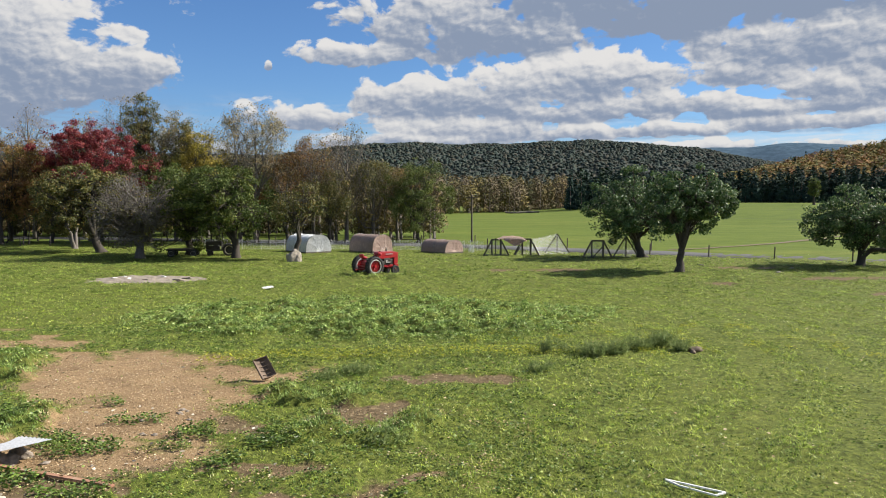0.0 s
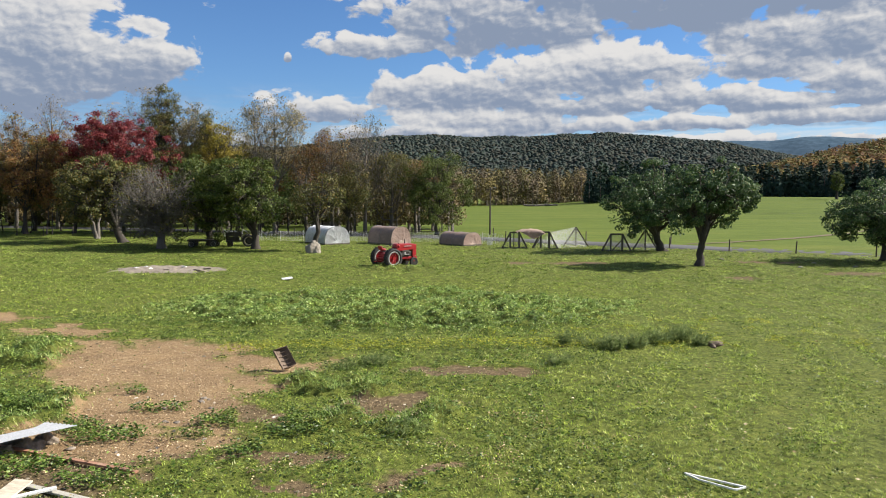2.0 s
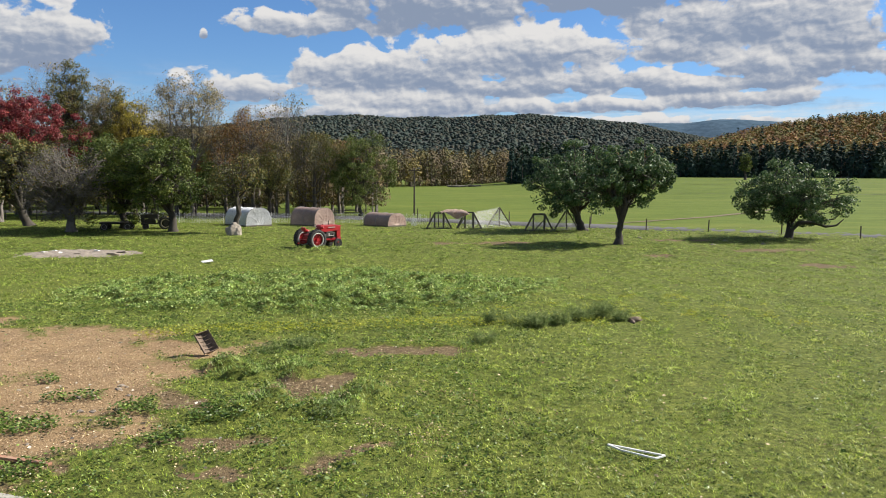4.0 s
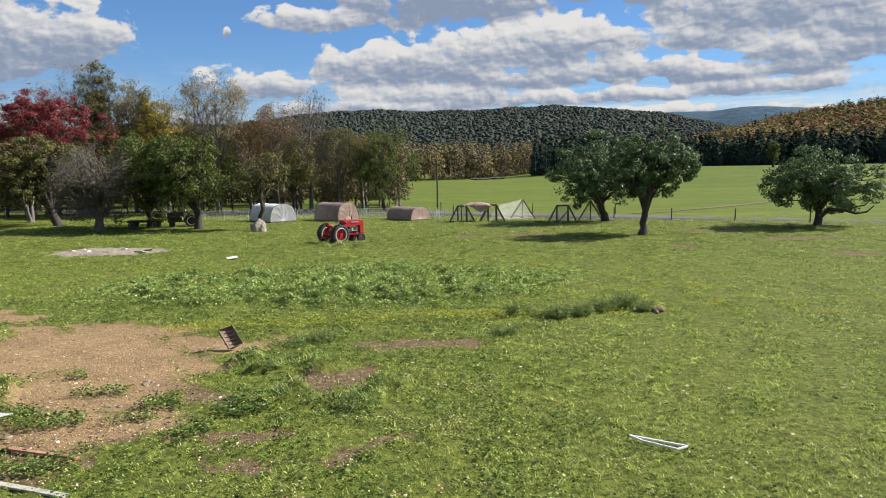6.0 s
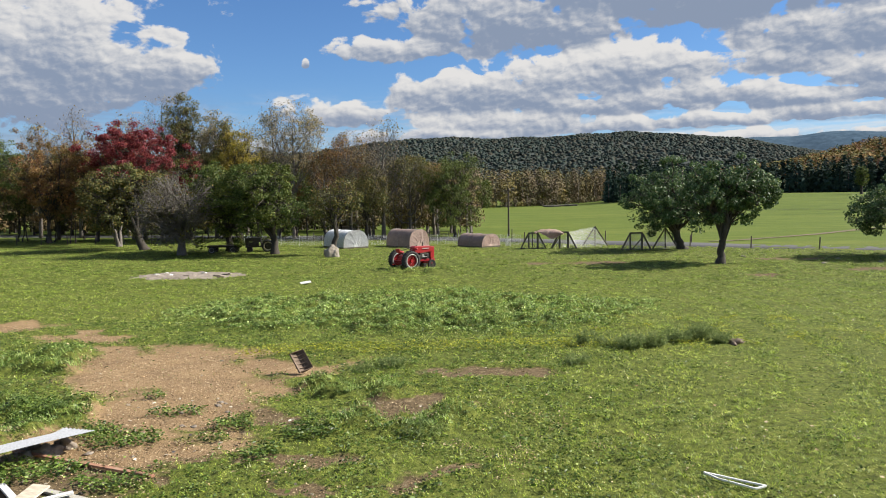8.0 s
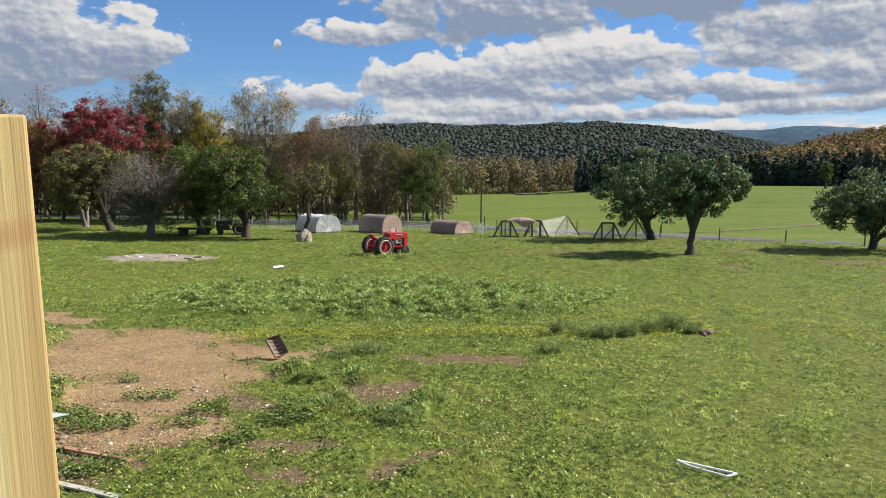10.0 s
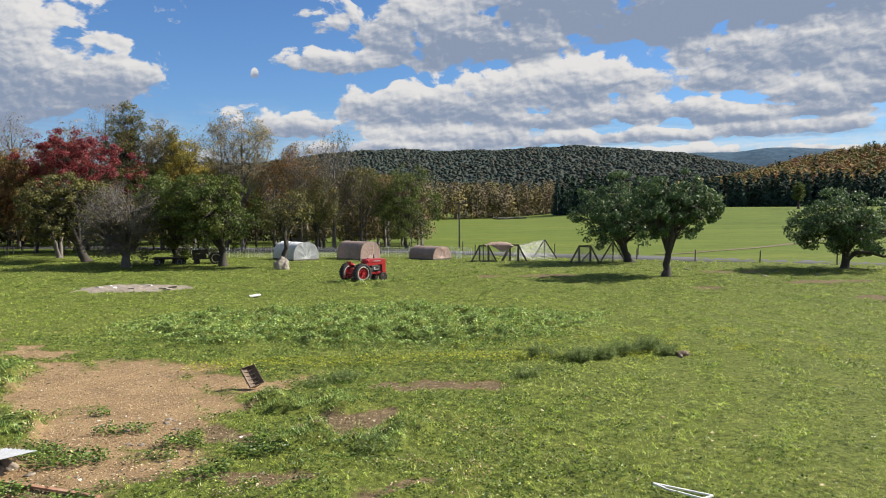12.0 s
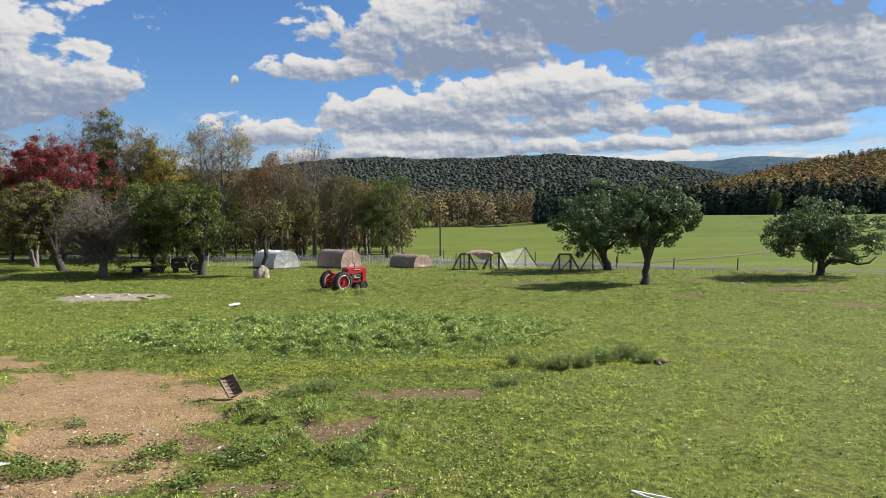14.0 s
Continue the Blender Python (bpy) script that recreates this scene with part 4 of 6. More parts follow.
RED_PLANK = surface("tan_brown_plank", (0.23, 0.10, 0.06), (0.37, 0.20, 0.12), 0.8, scale=3, fine=30, stretch=(0.2, 1, 1), relief=0.4, worn=(0.40, 0.28, 0.19))
GREY_PLANK = surface("grey_plank", (0.30, 0.28, 0.235), (0.48, 0.455, 0.39), 0.85, scale=3, fine=30, stretch=(0.2, 1, 1), relief=0.4)
SHEET_METAL = surface("galvanised_sheet", (0.40, 0.41, 0.42), (0.50, 0.51, 0.52), 0.55, metal=0.3, scale=2, fine=25, relief=0.1, worn=(0.46, 0.46, 0.45))
STRAW = leaf_shader("straw_and_chips", ((0.0, (0.16, 0.10, 0.06)), (0.5, (0.42, 0.31, 0.18)), (1.0, (0.72, 0.60, 0.42))), 0.9, 0.1, 1.0)
STONE = leaf_shader("field_stone", ((0.0, (0.22, 0.19, 0.15)), (0.6, (0.42, 0.37, 0.30)), (1.0, (0.66, 0.62, 0.55))), 0.9, 0.0, 1.0)


def post_shader():
    """Fresh sawn pine with upright grain bands and faint knots."""
    m, nt, b = shader("fresh_pine")
    wide = tex(nt, 30, 2, 0.5, stretch=(1, 1, 0.012), distort=0.4)
    thin = tex(nt, 420, 4, 0.6, stretch=(1, 1, 0.015))
    col = ramp(nt, wide, ((0.34, (0.40, 0.25, 0.09)), (0.46, (0.60, 0.45, 0.20)), (0.54, (0.53, 0.42, 0.17)), (0.64, (0.72, 0.60, 0.34))))
    col = blend(nt, 0.15, col, ramp(nt, thin, ((0.3, (0.38, 0.25, 0.10)), (0.7, (0.68, 0.55, 0.30)))))
    knot = tex(nt, 7, 1, 0.4, stretch=(1, 1, 1.6))
    col = blend(nt, ramp(nt, knot, ((0.70, (0, 0, 0)), (0.76, (1, 1, 1)))), col, (0.42, 0.22, 0.09))
    nt.links.new(col, b.inputs["Base Color"])
    b.inputs["Roughness"].default_value = 0.7
    bump(nt, b, thin, 0.25, 0.002)
    return m


# sawn post beside the camera
t_left, t_back = Vector((-0.82, -0.57, 0)), Vector((-0.57, 0.82, 0))
mid = Vector((-0.392, 0.464, 0)) + t_left * 0.0445 + t_back * 0.0445
bm = bmesh.new()
box(bm, (0.089, 0.089, 5.2275), pose(0, 0, 5.2275 / 2), 0.002)
post = part("wooden_post", bm, post_shader())
up = Vector((-0.0394, -0.0176, 1)).normalized()
post.matrix_world = (Matrix.Translation((mid.x, mid.y, 5.2275)) @ Vector((0, 0, 1)).rotation_difference(up).to_matrix().to_4x4()
                     @ pose(0, 0, -5.232, 0, 0, math.degrees(math.atan2(0.57, 0.82))))
tagged(post, "fresh yellow sawn pine post standing upright", "post")


def wheel(name, parent, at, dia, wide, lug, paint, ring, hub_label=""):
    """A tractor wheel about the y axis: lugged tyre, rim and dished centre."""
    r, w = dia / 2, wide / 2
    rr = r * 0.66
    wh = part(name, lathe([(rr, -w * 0.75), (r * 0.80, -w), (r * 0.94, -w * 0.9), (r * 0.97, -w * 0.4), (r * 0.97, w * 0.4), (r * 0.94, w * 0.9), (r * 0.80, w), (rr, w * 0.75)]), TYRE, parent, "black rubber tyre", True)
    wh.location = at
    if lug:
        bm = bmesh.new()
        for k in range(lug):
            a = 2 * math.pi * k / lug
            for s in (-1, 1):
                m = Matrix.Rotation(a + (math.pi / lug if s > 0 else 0), 4, "Y") @ pose(r * 0.975, s * w * 0.45, 0, s * 32, 0, 0)
                box(bm, (r * 0.07, w * 1.05, r * 0.075), m, 0.006)
        part("tread", bm, TYRE, wh)
    for s in (-1, 1):
        part("rim", lathe([(rr * 1.04, s * w * 0.78), (rr * 0.90, s * w * 0.82), (rr * 0.86, s * w * 0.4), (rr * 1.0, s * w * 0.4)], 28), ring, wh, "", True)
    part("disc", lathe([(rr * 0.9, -0.03), (rr * 0.5, 0.05), (0.02, 0.06), (0.02, 0.0), (rr * 0.5, -0.01), (rr * 0.9, -0.06)], 28), paint, wh, "", True)
    bm = rod((0, -w * 0.9, 0), (0, w * 0.9, 0), r * 0.17, sides=14)
    for k in range(6):
        a = k * math.pi / 3
        rod((math.cos(a) * rr * 0.55, -w * 0.55, math.sin(a) * rr * 0.55), (math.cos(a) * rr * 0.55, w * 0.55, math.sin(a) * rr * 0.55), 0.035, sides=7, bm=bm)
    part("hub", bm, paint, wh)
    return wh


def tractor(name, m, label, paint, engine, ring, seat_mt, scale=1.0):
    """An old farm tractor that faces +x, with its rear axle over the origin."""
    t = thing(name, m @ Matrix.Scale(scale, 4), label, "tractor")
    bonnet = [(0.62, 0.98), (0.62, 1.40), (0.72, 1.46), (1.95, 1.43), (2.12, 1.38), (2.16, 1.25), (2.16, 1.08), (0.9, 1.02)]
    part("bonnet", hull(bonnet, -0.25, 0.25, bev=0.04), paint, t, "rounded red bonnet" if paint is RED_PAINT else "")
    part("grille", boxes(((0.06, 0.42, 0.66), pose(2.15, 0, 1.02)), ((0.10, 0.48, 0.05), pose(2.15, 0, 1.36)), *[((0.03, 0.012, 0.6), pose(2.185, -0.18 + 0.045 * k, 1.02)) for k in range(9)], bev=0.008), paint, t)
    part("radiator_side", boxes(((0.26, 0.46, 0.68), pose(2.0, 0, 1.0)), bev=0.03), paint, t)
    part("engine", boxes(((1.0, 0.30, 0.36), pose(1.38, 0, 0.80)), ((0.5, 0.42, 0.16), pose(1.3, -0.05, 0.95)), ((0.2, 0.2, 0.2), pose(1.0, -0.22, 0.78)), ((0.16, 0.14, 0.26), pose(1.62, -0.2, 0.82)), ((0.6, 0.1, 0.1), pose(1.4, -0.2, 0.93)), bev=0.02), engine, t)
    part("carburettor", boxes(((0.12, 0.1, 0.18), pose(1.25, -0.24, 0.84)), ((0.3, 0.05, 0.05), pose(1.45, -0.25, 0.78)), bev=0.015), PRIMER, t, "grey bare metal fittings")
    part("frame_rail", boxes(((2.0, 0.36, 0.14), pose(1.2, 0, 0.56)), ((0.3, 0.5, 0.2), pose(2.05, 0, 0.55)), bev=0.02), paint, t)
    part("gearbox", boxes(((0.85, 0.42, 0.46), pose(0.3, 0, 0.72)), ((0.5, 0.56, 0.5), pose(0.0, 0, 0.66)), bev=0.05), paint, t)
    part("axle_housing", rod((0, -0.72, 0.62), (0, 0.72, 0.62), 0.11, sides=14), paint, t)
    for s in (-1, 1):
        wheel("rear_wheel", t, (0, s * 0.72, 0.625), 1.25, 0.33, 22, paint, ring)
        wheel("front_wheel", t, (1.78, s * 0.46, 0.30), 0.60, 0.15, 0, DARK_METAL, TYRE)
    part("front_axle", boxes(((0.12, 1.0, 0.1), pose(1.78, 0, 0.38)), ((0.16, 0.12, 0.26), pose(1.78, 0, 0.50)), bev=0.02), paint, t)
    part("fuel_cap", rod((0.95, 0, 1.44), (0.95, 0, 1.51), 0.05), engine, t)
    part("exhaust_pipe", rod((1.45, 0.05, 1.42), (1.45, 0.05, 1.58), 0.04, bm=rod((1.45, 0.05, 1.57), (1.45, 0.05, 1.70), 0.026)), DARK_METAL, t, "upright sooty exhaust pipe")
    part("air_cleaner", rod((0.75, 0.30, 0.95), (0.75, 0.30, 1.30), 0.09, sides=14), paint, t)
    wheel_ring = lathe([(0.21, -0.014), (0.225, 0.0), (0.21, 0.014), (0.195, 0.0)], 26)
    steer = part("steering_wheel", wheel_ring, DARK_METAL, t, "", True)
    steer.matrix_local = pose(0.22, 0, 1.40, 60, 0, 90)
    part("steering_column", rod((0.7, 0, 1.2), (0.22, 0, 1.40), 0.022), DARK_METAL, t)
    bm = bmesh.new()
    bmesh.ops.create_uvsphere(bm, u_segments=18, v_segments=10, radius=1, matrix=pose(-0.28, 0, 1.14) @ Matrix.Diagonal((0.22, 0.25, 0.09, 1)))
    box(bm, (0.08, 0.42, 0.20), pose(-0.46, 0, 1.26, 0, -12, 0), 0.03)
    part("seat", bm, seat_mt, t, "", True)
    part("seat_spring", boxes(((0.4, 0.07, 0.03), pose(-0.2, 0, 1.02, 0, 14, 0)), ((0.07, 0.07, 0.2), pose(-0.05, 0, 0.95)), bev=0.01), DARK_METAL, t)
    part("platform", boxes(((0.5, 0.7, 0.03), pose(-0.3, 0, 0.62)), bev=0.006), paint, t)
    part("drawbar", boxes(((0.7, 0.08, 0.04), pose(-0.55, 0, 0.42)), ((0.05, 0.6, 0.05), pose(-0.5, 0, 0.48)), bev=0.01), paint, t)
    part("nameplate", boxes(((0.55, 0.004, 0.05), pose(1.45, -0.293, 1.30)), bev=0.001), PRIMER, t, "pale strip of lettering, unreadable")
    part("headlamp", lathe([(0.07, -0.05), (0.08, 0.05), (0.02, 0.08), (0.0, -0.08)], 14), paint, t, "", True).matrix_local = pose(0.72, -0.34, 1.3, 0, 0, 90)
    return t


tractor("red_tractor", pose(-5.30, 52.7, float(rise(-5.30, 52.7)) - 0.03, 0, 0, 41), "old red farm tractor parked in long grass", RED_PAINT, DARK_METAL, RIM, RED_PAINT, 1.14)
YELLOW_SEAT = surface("yellow_vinyl", (0.42, 0.40, 0.05), (0.55, 0.5, 0.08), 0.6)
tractor("old_tractor", pose(-20.6, 72.3, float(rise(-20.6, 72.3)), 0, 0, 196), "old dark unpainted tractor under an apple tree", DARK_METAL, DARK_METAL, PALE_BOARD, YELLOW_SEAT, 0.98)

wagon = thing("farm_wagon", pose(-24.6, 71.2, float(rise(-24.6, 71.2)), 0, 0, 8), "low dark flat farm wagon under the trees", "wagon")
part("deck", boxes(*[((3.0, 0.2, 0.04), pose(0, -0.7 + 0.23 * k, 0.72)) for k in range(7)], bev=0.005), DARK_TIMBER, wagon)
part("chassis", boxes(((3.0, 0.1, 0.12), pose(0, -0.4, 0.62)), ((3.0, 0.1, 0.12), pose(0, 0.4, 0.62)), ((0.1, 1.5, 0.1), pose(1, 0, 0.42)), ((0.1, 1.5, 0.1), pose(-1, 0, 0.42)), ((0.1, 0.1, 0.3), pose(1, 0, 0.52)), ((0.1, 0.1, 0.3), pose(-1, 0, 0.52)), bev=0.01), DARK_METAL, wagon)
for x in (-1, 1):
    for y in (-0.8, 0.8):
        wheel("wheel", wagon, (x, y, 0.34), 0.68, 0.18, 0, DARK_METAL, RIM)


# hoop shelters and pens
def arch(W, H, n=14):
    out = []
    for k in range(n + 1):
        a = math.pi * k / n
        c, s = math.cos(a), math.sin(a)
        out.append((W / 2 - W / 2 * math.copysign(abs(c) ** 0.75, c), H * abs(s) ** 0.72))
    return out


def hoop_shelter(m, W, L, H, cover_mt, end_mt, label, seed, open_end=0.0):
    """A hoop shelter: width along x, length along y, from its near corner."""
    sh = thing("hoop_shelter", m, label, "shelter", "hoop shelters")
    rng = np.random.default_rng(seed)
    prof = arch(W, H)
    rows = 22
    bm = bmesh.new()
    for layer, off in ((0, 0.0), (1, -0.025)):
        grid = []
        for j in range(rows + 1):
            y = L * j / rows
            sag = -0.05 * abs(math.sin(math.pi * y / L * 4))
            row = []
            for x, z in prof:
                d = Vector((x - W / 2, 0, z)).normalized()
                k = off + sag * (0.3 + z / H) + 0.035 * noise.noise((x * 1.7 + seed, y * 1.7, z * 2))
                row.append(bm.verts.new((x + d.x * k, y, max(0.0, z + d.z * k))))
            grid.append(row)
        for j in range(rows):
            for i in range(len(prof) - 1):
                bm.faces.new((grid[j][i], grid[j][i + 1], grid[j + 1][i + 1], grid[j + 1][i]))
    part("cover", bm, cover_mt, sh, "", True)
    for y in (0.0, L):
        bm = bmesh.new()
        n = len(prof)
        rings = []
        for q in (1.0, 0.75, 0.5, 0.25):
            rings.append([bm.verts.new((W / 2 + (x - W / 2) * q, y + (0.03 + 0.05 * noise.noise((x * 2.2, z * 2.2 * q, seed))) * (-1 if y == 0 else 1), z * (q if q == 1 else q * 0.98))) for x, z in prof])
        for a, b in zip(rings, rings[1:]):
            for i in range(n - 1):
                bm.faces.new((a[i], a[i + 1], b[i + 1], b[i]))
        bm.faces.new(rings[-1])
        bmesh.ops.solidify(bm, geom=bm.faces[:], thickness=0.015)
        part("end_flap", bm, end_mt, sh, "loose end flap")
    for y in (0.02, L / 2, L - 0.02):
        bm = bmesh.new()
        for (x0, z0), (x1, z1) in zip(prof, prof[1:]):
            rod((x0, y, z0), (x1, y, z1), 0.02, sides=6, bm=bm)
        part("hoop", bm, WIRE, sh)
    for x in (0, W):
        part("base_board", boxes(((0.05, L, 0.14), pose(x, L / 2, 0.07)), bev=0.005), TIMBER, sh)
    part("base_board", boxes(((W, 0.05, 0.14), pose(W / 2, -0.03, 0.07)), bev=0.005), TIMBER, sh)
    x = W * 0.72
    part("tie_rope", rod((x, -0.1, 0.05), (x * 0.97, 0.25, H * 0.97), 0.012, sides=6), WHITE_CORD, sh, "white tie rope")
    return sh


hoop_shelter(pose(-13.7, 75.0, 0.0, 0, 0, 40), 2.9, 4.2, 1.85, WHITE_TARP, WHITE_TARP, "white tarpaulin hoop shelter on the grass", 1)
hoop_shelter(pose(-7.1, 75.4, 0.0, 0, 0, 43), 2.6, 3.9, 1.85, BROWN_TARP, PINK_TARP, "brown tarpaulin hoop shelter with tan end", 2)
hoop_shelter(pose(0.2, 74.6, 0.0, 0, 0, 43), 2.5, 3.6, 1.35, BROWN_TARP, PINK_TARP, "low brown hoop shelter with crumpled tan end", 3)


def net(a, b, c, d, nu, nv, w=0.014):
    """Wire net over the quad a b c d: crossing thin wires."""
    bm = bmesh.new()
    a, b, c, d = map(Vector, (a, b, c, d))
    nu, nv = int(nu * 1.8), int(nv * 1.8)
    for k in range(nu + 1):
        t = k / nu
        rod(a.lerp(b, t), d.lerp(c, t), w / 2, sides=3, bm=bm)
    for k in range(nv + 1):
        t = k / nv
        rod(a.lerp(d, t), b.lerp(c, t), w / 2, sides=3, bm=bm)
    return bm


def gabled_frame(parent, x, y, W, H, top):
    """An end frame of timbers with slanting legs, a flat top and a door between uprights."""
    h = W / 2
    for p, q, w in (((x - h, y, 0), (x - top / 2, y, H), 0.14), ((x + h, y, 0), (x + top / 2, y, H), 0.14), ((x - top / 2 - 0.05, y, H), (x + top / 2 + 0.05, y, H), 0.15),
                    ((x - top / 2, y + 0.02, 0), (x - top / 2, y + 0.02, H), 0.14), ((x + top / 2, y + 0.02, 0), (x + top / 2, y + 0.02, H), 0.18), ((x - h, y, 0.06), (x + h, y, 0.06), 0.09)):
        part("timber", beam(p, q, 0.08, w), TIMBER, parent)


def a_frame(parent, x, y, W, H):
    for p, q in (((x - W / 2, y, 0), (x, y, H)), ((x + W / 2, y, 0), (x, y, H)), ((x, y, 0), (x, y, H))):
        part("timber", beam(p, q, 0.08, 0.12), TIMBER, parent)


pen = thing("wire_pen", pose(3.9, 71.9, 0.0), "timber and wire poultry pen with tan tarpaulin", "pen", "wire pens")
gabled_frame(pen, 1.2, 0, 2.45, 1.55, 0.85)
gabled_frame(pen, 4.1, 0.1, 2.45, 1.6, 0.8)
a_frame(pen, 7.6, 3.8, 2.5, 1.95)
part("brace", beam((3.0, 0.1, 0.1), (3.9, 0.12, 1.5), 0.08), TIMBER, pen)
bm = bmesh.new()
grid = []
for j in range(15):
    row = []
    for i in range(19):
        u, v = i / 18, j / 14
        flap = max(0.0, 1 - v / 0.3)
        z = 1.42 + 0.42 * math.sin(math.pi * min(1, 0.04 + 0.94 * u)) ** 0.5 - flap * max(0.08, 0.95 * (1 - abs(2 * u - 1.15))) + 0.10 * noise.noise((u * 6, v * 6, 3))
        row.append(bm.verts.new((1.4 + 2.7 * u, -0.14 + 2.7 * max(0, v - 0.25) + 0.12 * noise.noise((u * 5, v * 5, 8)), z)))
    grid.append(row)
for j in range(14):
    for i in range(18):
        bm.faces.new((grid[j][i], grid[j][i + 1], grid[j + 1][i + 1], grid[j + 1][i]))
bmesh.ops.solidify(bm, geom=bm.faces[:], thickness=0.015)
part("tarpaulin", bm, PINK_TARP, pen, "crumpled tan tarpaulin cover", True)
for x in (1.3, 4.0):
    part("post", beam((x, 2.5, 0), (x, 2.5, 1.6), 0.09), TIMBER, pen)
part("wire_net", net((0, 0, 0), (2.4, 0, 0), (1.6, 0, 1.55), (0.8, 0, 1.55), 9, 7), WIRE, pen)
part("wire_net", net((4.5, 0.1, 1.6), (7.6, 3.8, 1.95), (8.85, 3.8, 0.0), (5.3, 0.1, 0.0), 14, 8), WIRE, pen)
part("wire_net", net((4.5, 0.1, 1.6), (7.6, 3.8, 1.95), (6.4, 3.8, 0.0), (2.9, 0.1, 0.0), 14, 8), WIRE, pen)
part("wire_net", net((6.4, 3.82, 0), (8.85, 3.82, 0), (7.62, 3.82, 1.95), (7.58, 3.82, 1.95), 9, 7), WIRE, pen)

pen = thing("wire_pen", pose(12.8, 69.0, 0.0), "timber and wire poultry pen beside an apple tree", "pen", "wire pens")
gabled_frame(pen, 1.4, 0, 2.75, 1.6, 1.05)
a_frame(pen, 4.3, 1.2, 2.4, 2.0)
part("brace", beam((1.0, 0.0, 0.1), (1.9, 0.0, 1.1), 0.08), TIMBER, pen)
part("wire_net", net((0, 0, 0), (2.8, 0, 0), (1.95, 0, 1.6), (0.85, 0, 1.6), 10, 7), WIRE, pen)
part("wire_net", net((1.9, 0, 1.6), (4.3, 1.2, 2.0), (5.5, 1.2, 0.0), (2.8, 0, 0.0), 12, 8), WIRE, pen)
part("wire_net", net((0.9, 0, 1.6), (4.2, 2.6, 1.9), (2.5, 3.0, 0.0), (0, 0, 0.0), 12, 8), WIRE, pen)
part("wire_net", net((3.1, 1.22, 0), (5.5, 1.22, 0), (4.32, 1.22, 2.0), (4.28, 1.22, 2.0), 9, 7), WIRE, pen)

# white netting behind the shelters
netting = thing("netting_fence", pose(0, 0, 0), "white electric poultry netting on thin posts", "fence")
line = [(-26.0, 82.0), (-19.5, 80.5), (-12.0, 80.5), (-4.5, 80.0), (2.2, 78.5), (4.2, 77.5)]
for (x0, y0), (x1, y1) in zip(line, line[1:]):
    part("net", net((x0, y0, 0.1), (x1, y1, 0.1), (x1, y1, 1.1), (x0, y0, 1.1), int(abs(x1 - x0) / 0.3), 8, 0.010), WHITE_CORD, netting)
    for k in range(3):
        t = k / 3
        x, y = x0 + (x1 - x0) * t, y0 + (y1 - y0) * t
        part("post", rod((x, y, 0), (x, y, 1.2), 0.018, sides=6), WHITE_CORD, netting)
white_gate = thing("wire_hurdle", pose(2.6, 76.2, 0), "small white wire panel standing in the grass", "panel")
part("net", net((0, 0, 0.05), (0.55, 0, 0.05), (0.55, 0, 0.75), (0, 0, 0.75), 5, 6, 0.022), WHITE_CORD, white_gate)

gate = thing("field_gate", pose(-5.6, 86.3, 0), "dark tubular field gate beside the road", "gate")
for z in (0.35, 0.6, 0.85, 1.1):
    part("rail", rod((0, 0, z), (3.0, 0, z), 0.022, sides=8), DARK_METAL, gate)
for x in (0.0, 1.0, 2.0, 3.0):
    part("upright", rod((x, 0, 0.3), (x, 0, 1.12), 0.022, sides=8), DARK_METAL, gate)
for x in (-0.15, 3.15):
    part("post", rod((x, 0, 0), (x, 0, 1.35), 0.06, sides=8), DARK_TIMBER, gate)

# fence posts
for x, y in ((25.0, 70.6), (29.9, 67.7), (34.9, 63.9), (39.6, 59.9), (20.15, 73.1), (45, 55.4), (21.9, 79.0), (13.9, 84.0), (4.9, 83.2), (3.9, 91.6), (9.4, 81.0)):
    z = float(rise(x, y))
    bm = rod((0, 0, -0.1), (0, 0, 1.12), 0.062, 0.055, 9)
    fp = part("fence_post", bm, DARK_TIMBER)
    fp.matrix_world = pose(x, y, z, random.uniform(-2, 2), random.uniform(-2, 2), 0)
    tagged(fp, "dark round wooden fence post by the road", "fence post", "roadside fence posts")
for k in range(16):
    x = -66 + 3.3 * k
    y = 88.4 + 0.5 * math.sin(k)
    fp = part("fence_post", rod((0, 0, -0.1), (0, 0, 1.1), 0.055, 0.05, 7), DARK_TIMBER)
    fp.matrix_world = pose(x, y, float(rise(x, y)), 3 * math.sin(k * 2.0), 3 * math.cos(k * 3.0), 0)
    tagged(fp, "grey wooden fence post along the wood", "fence post", "wood-side fence posts")

pole = thing("utility_pole", pose(3.7, 96.9, float(rise(3.7, 96.9))), "tall dark wooden utility pole with lamp arm", "pole")
part("shaft", rod((0, 0, -0.2), (0, 0, 6.1), 0.13, 0.09, 10), DARK_TIMBER, pole)
part("crossarm", beam((-0.75, 0, 5.75), (0.75, 0, 5.75), 0.12), DARK_TIMBER, pole)
part("lamp_arm", rod((0, 0, 5.9), (0.45, -0.1, 6.05), 0.025, bm=rod((0.4, -0.1, 6.06), (0.7, -0.12, 5.98), 0.06, 0.08)), WIRE, pole)


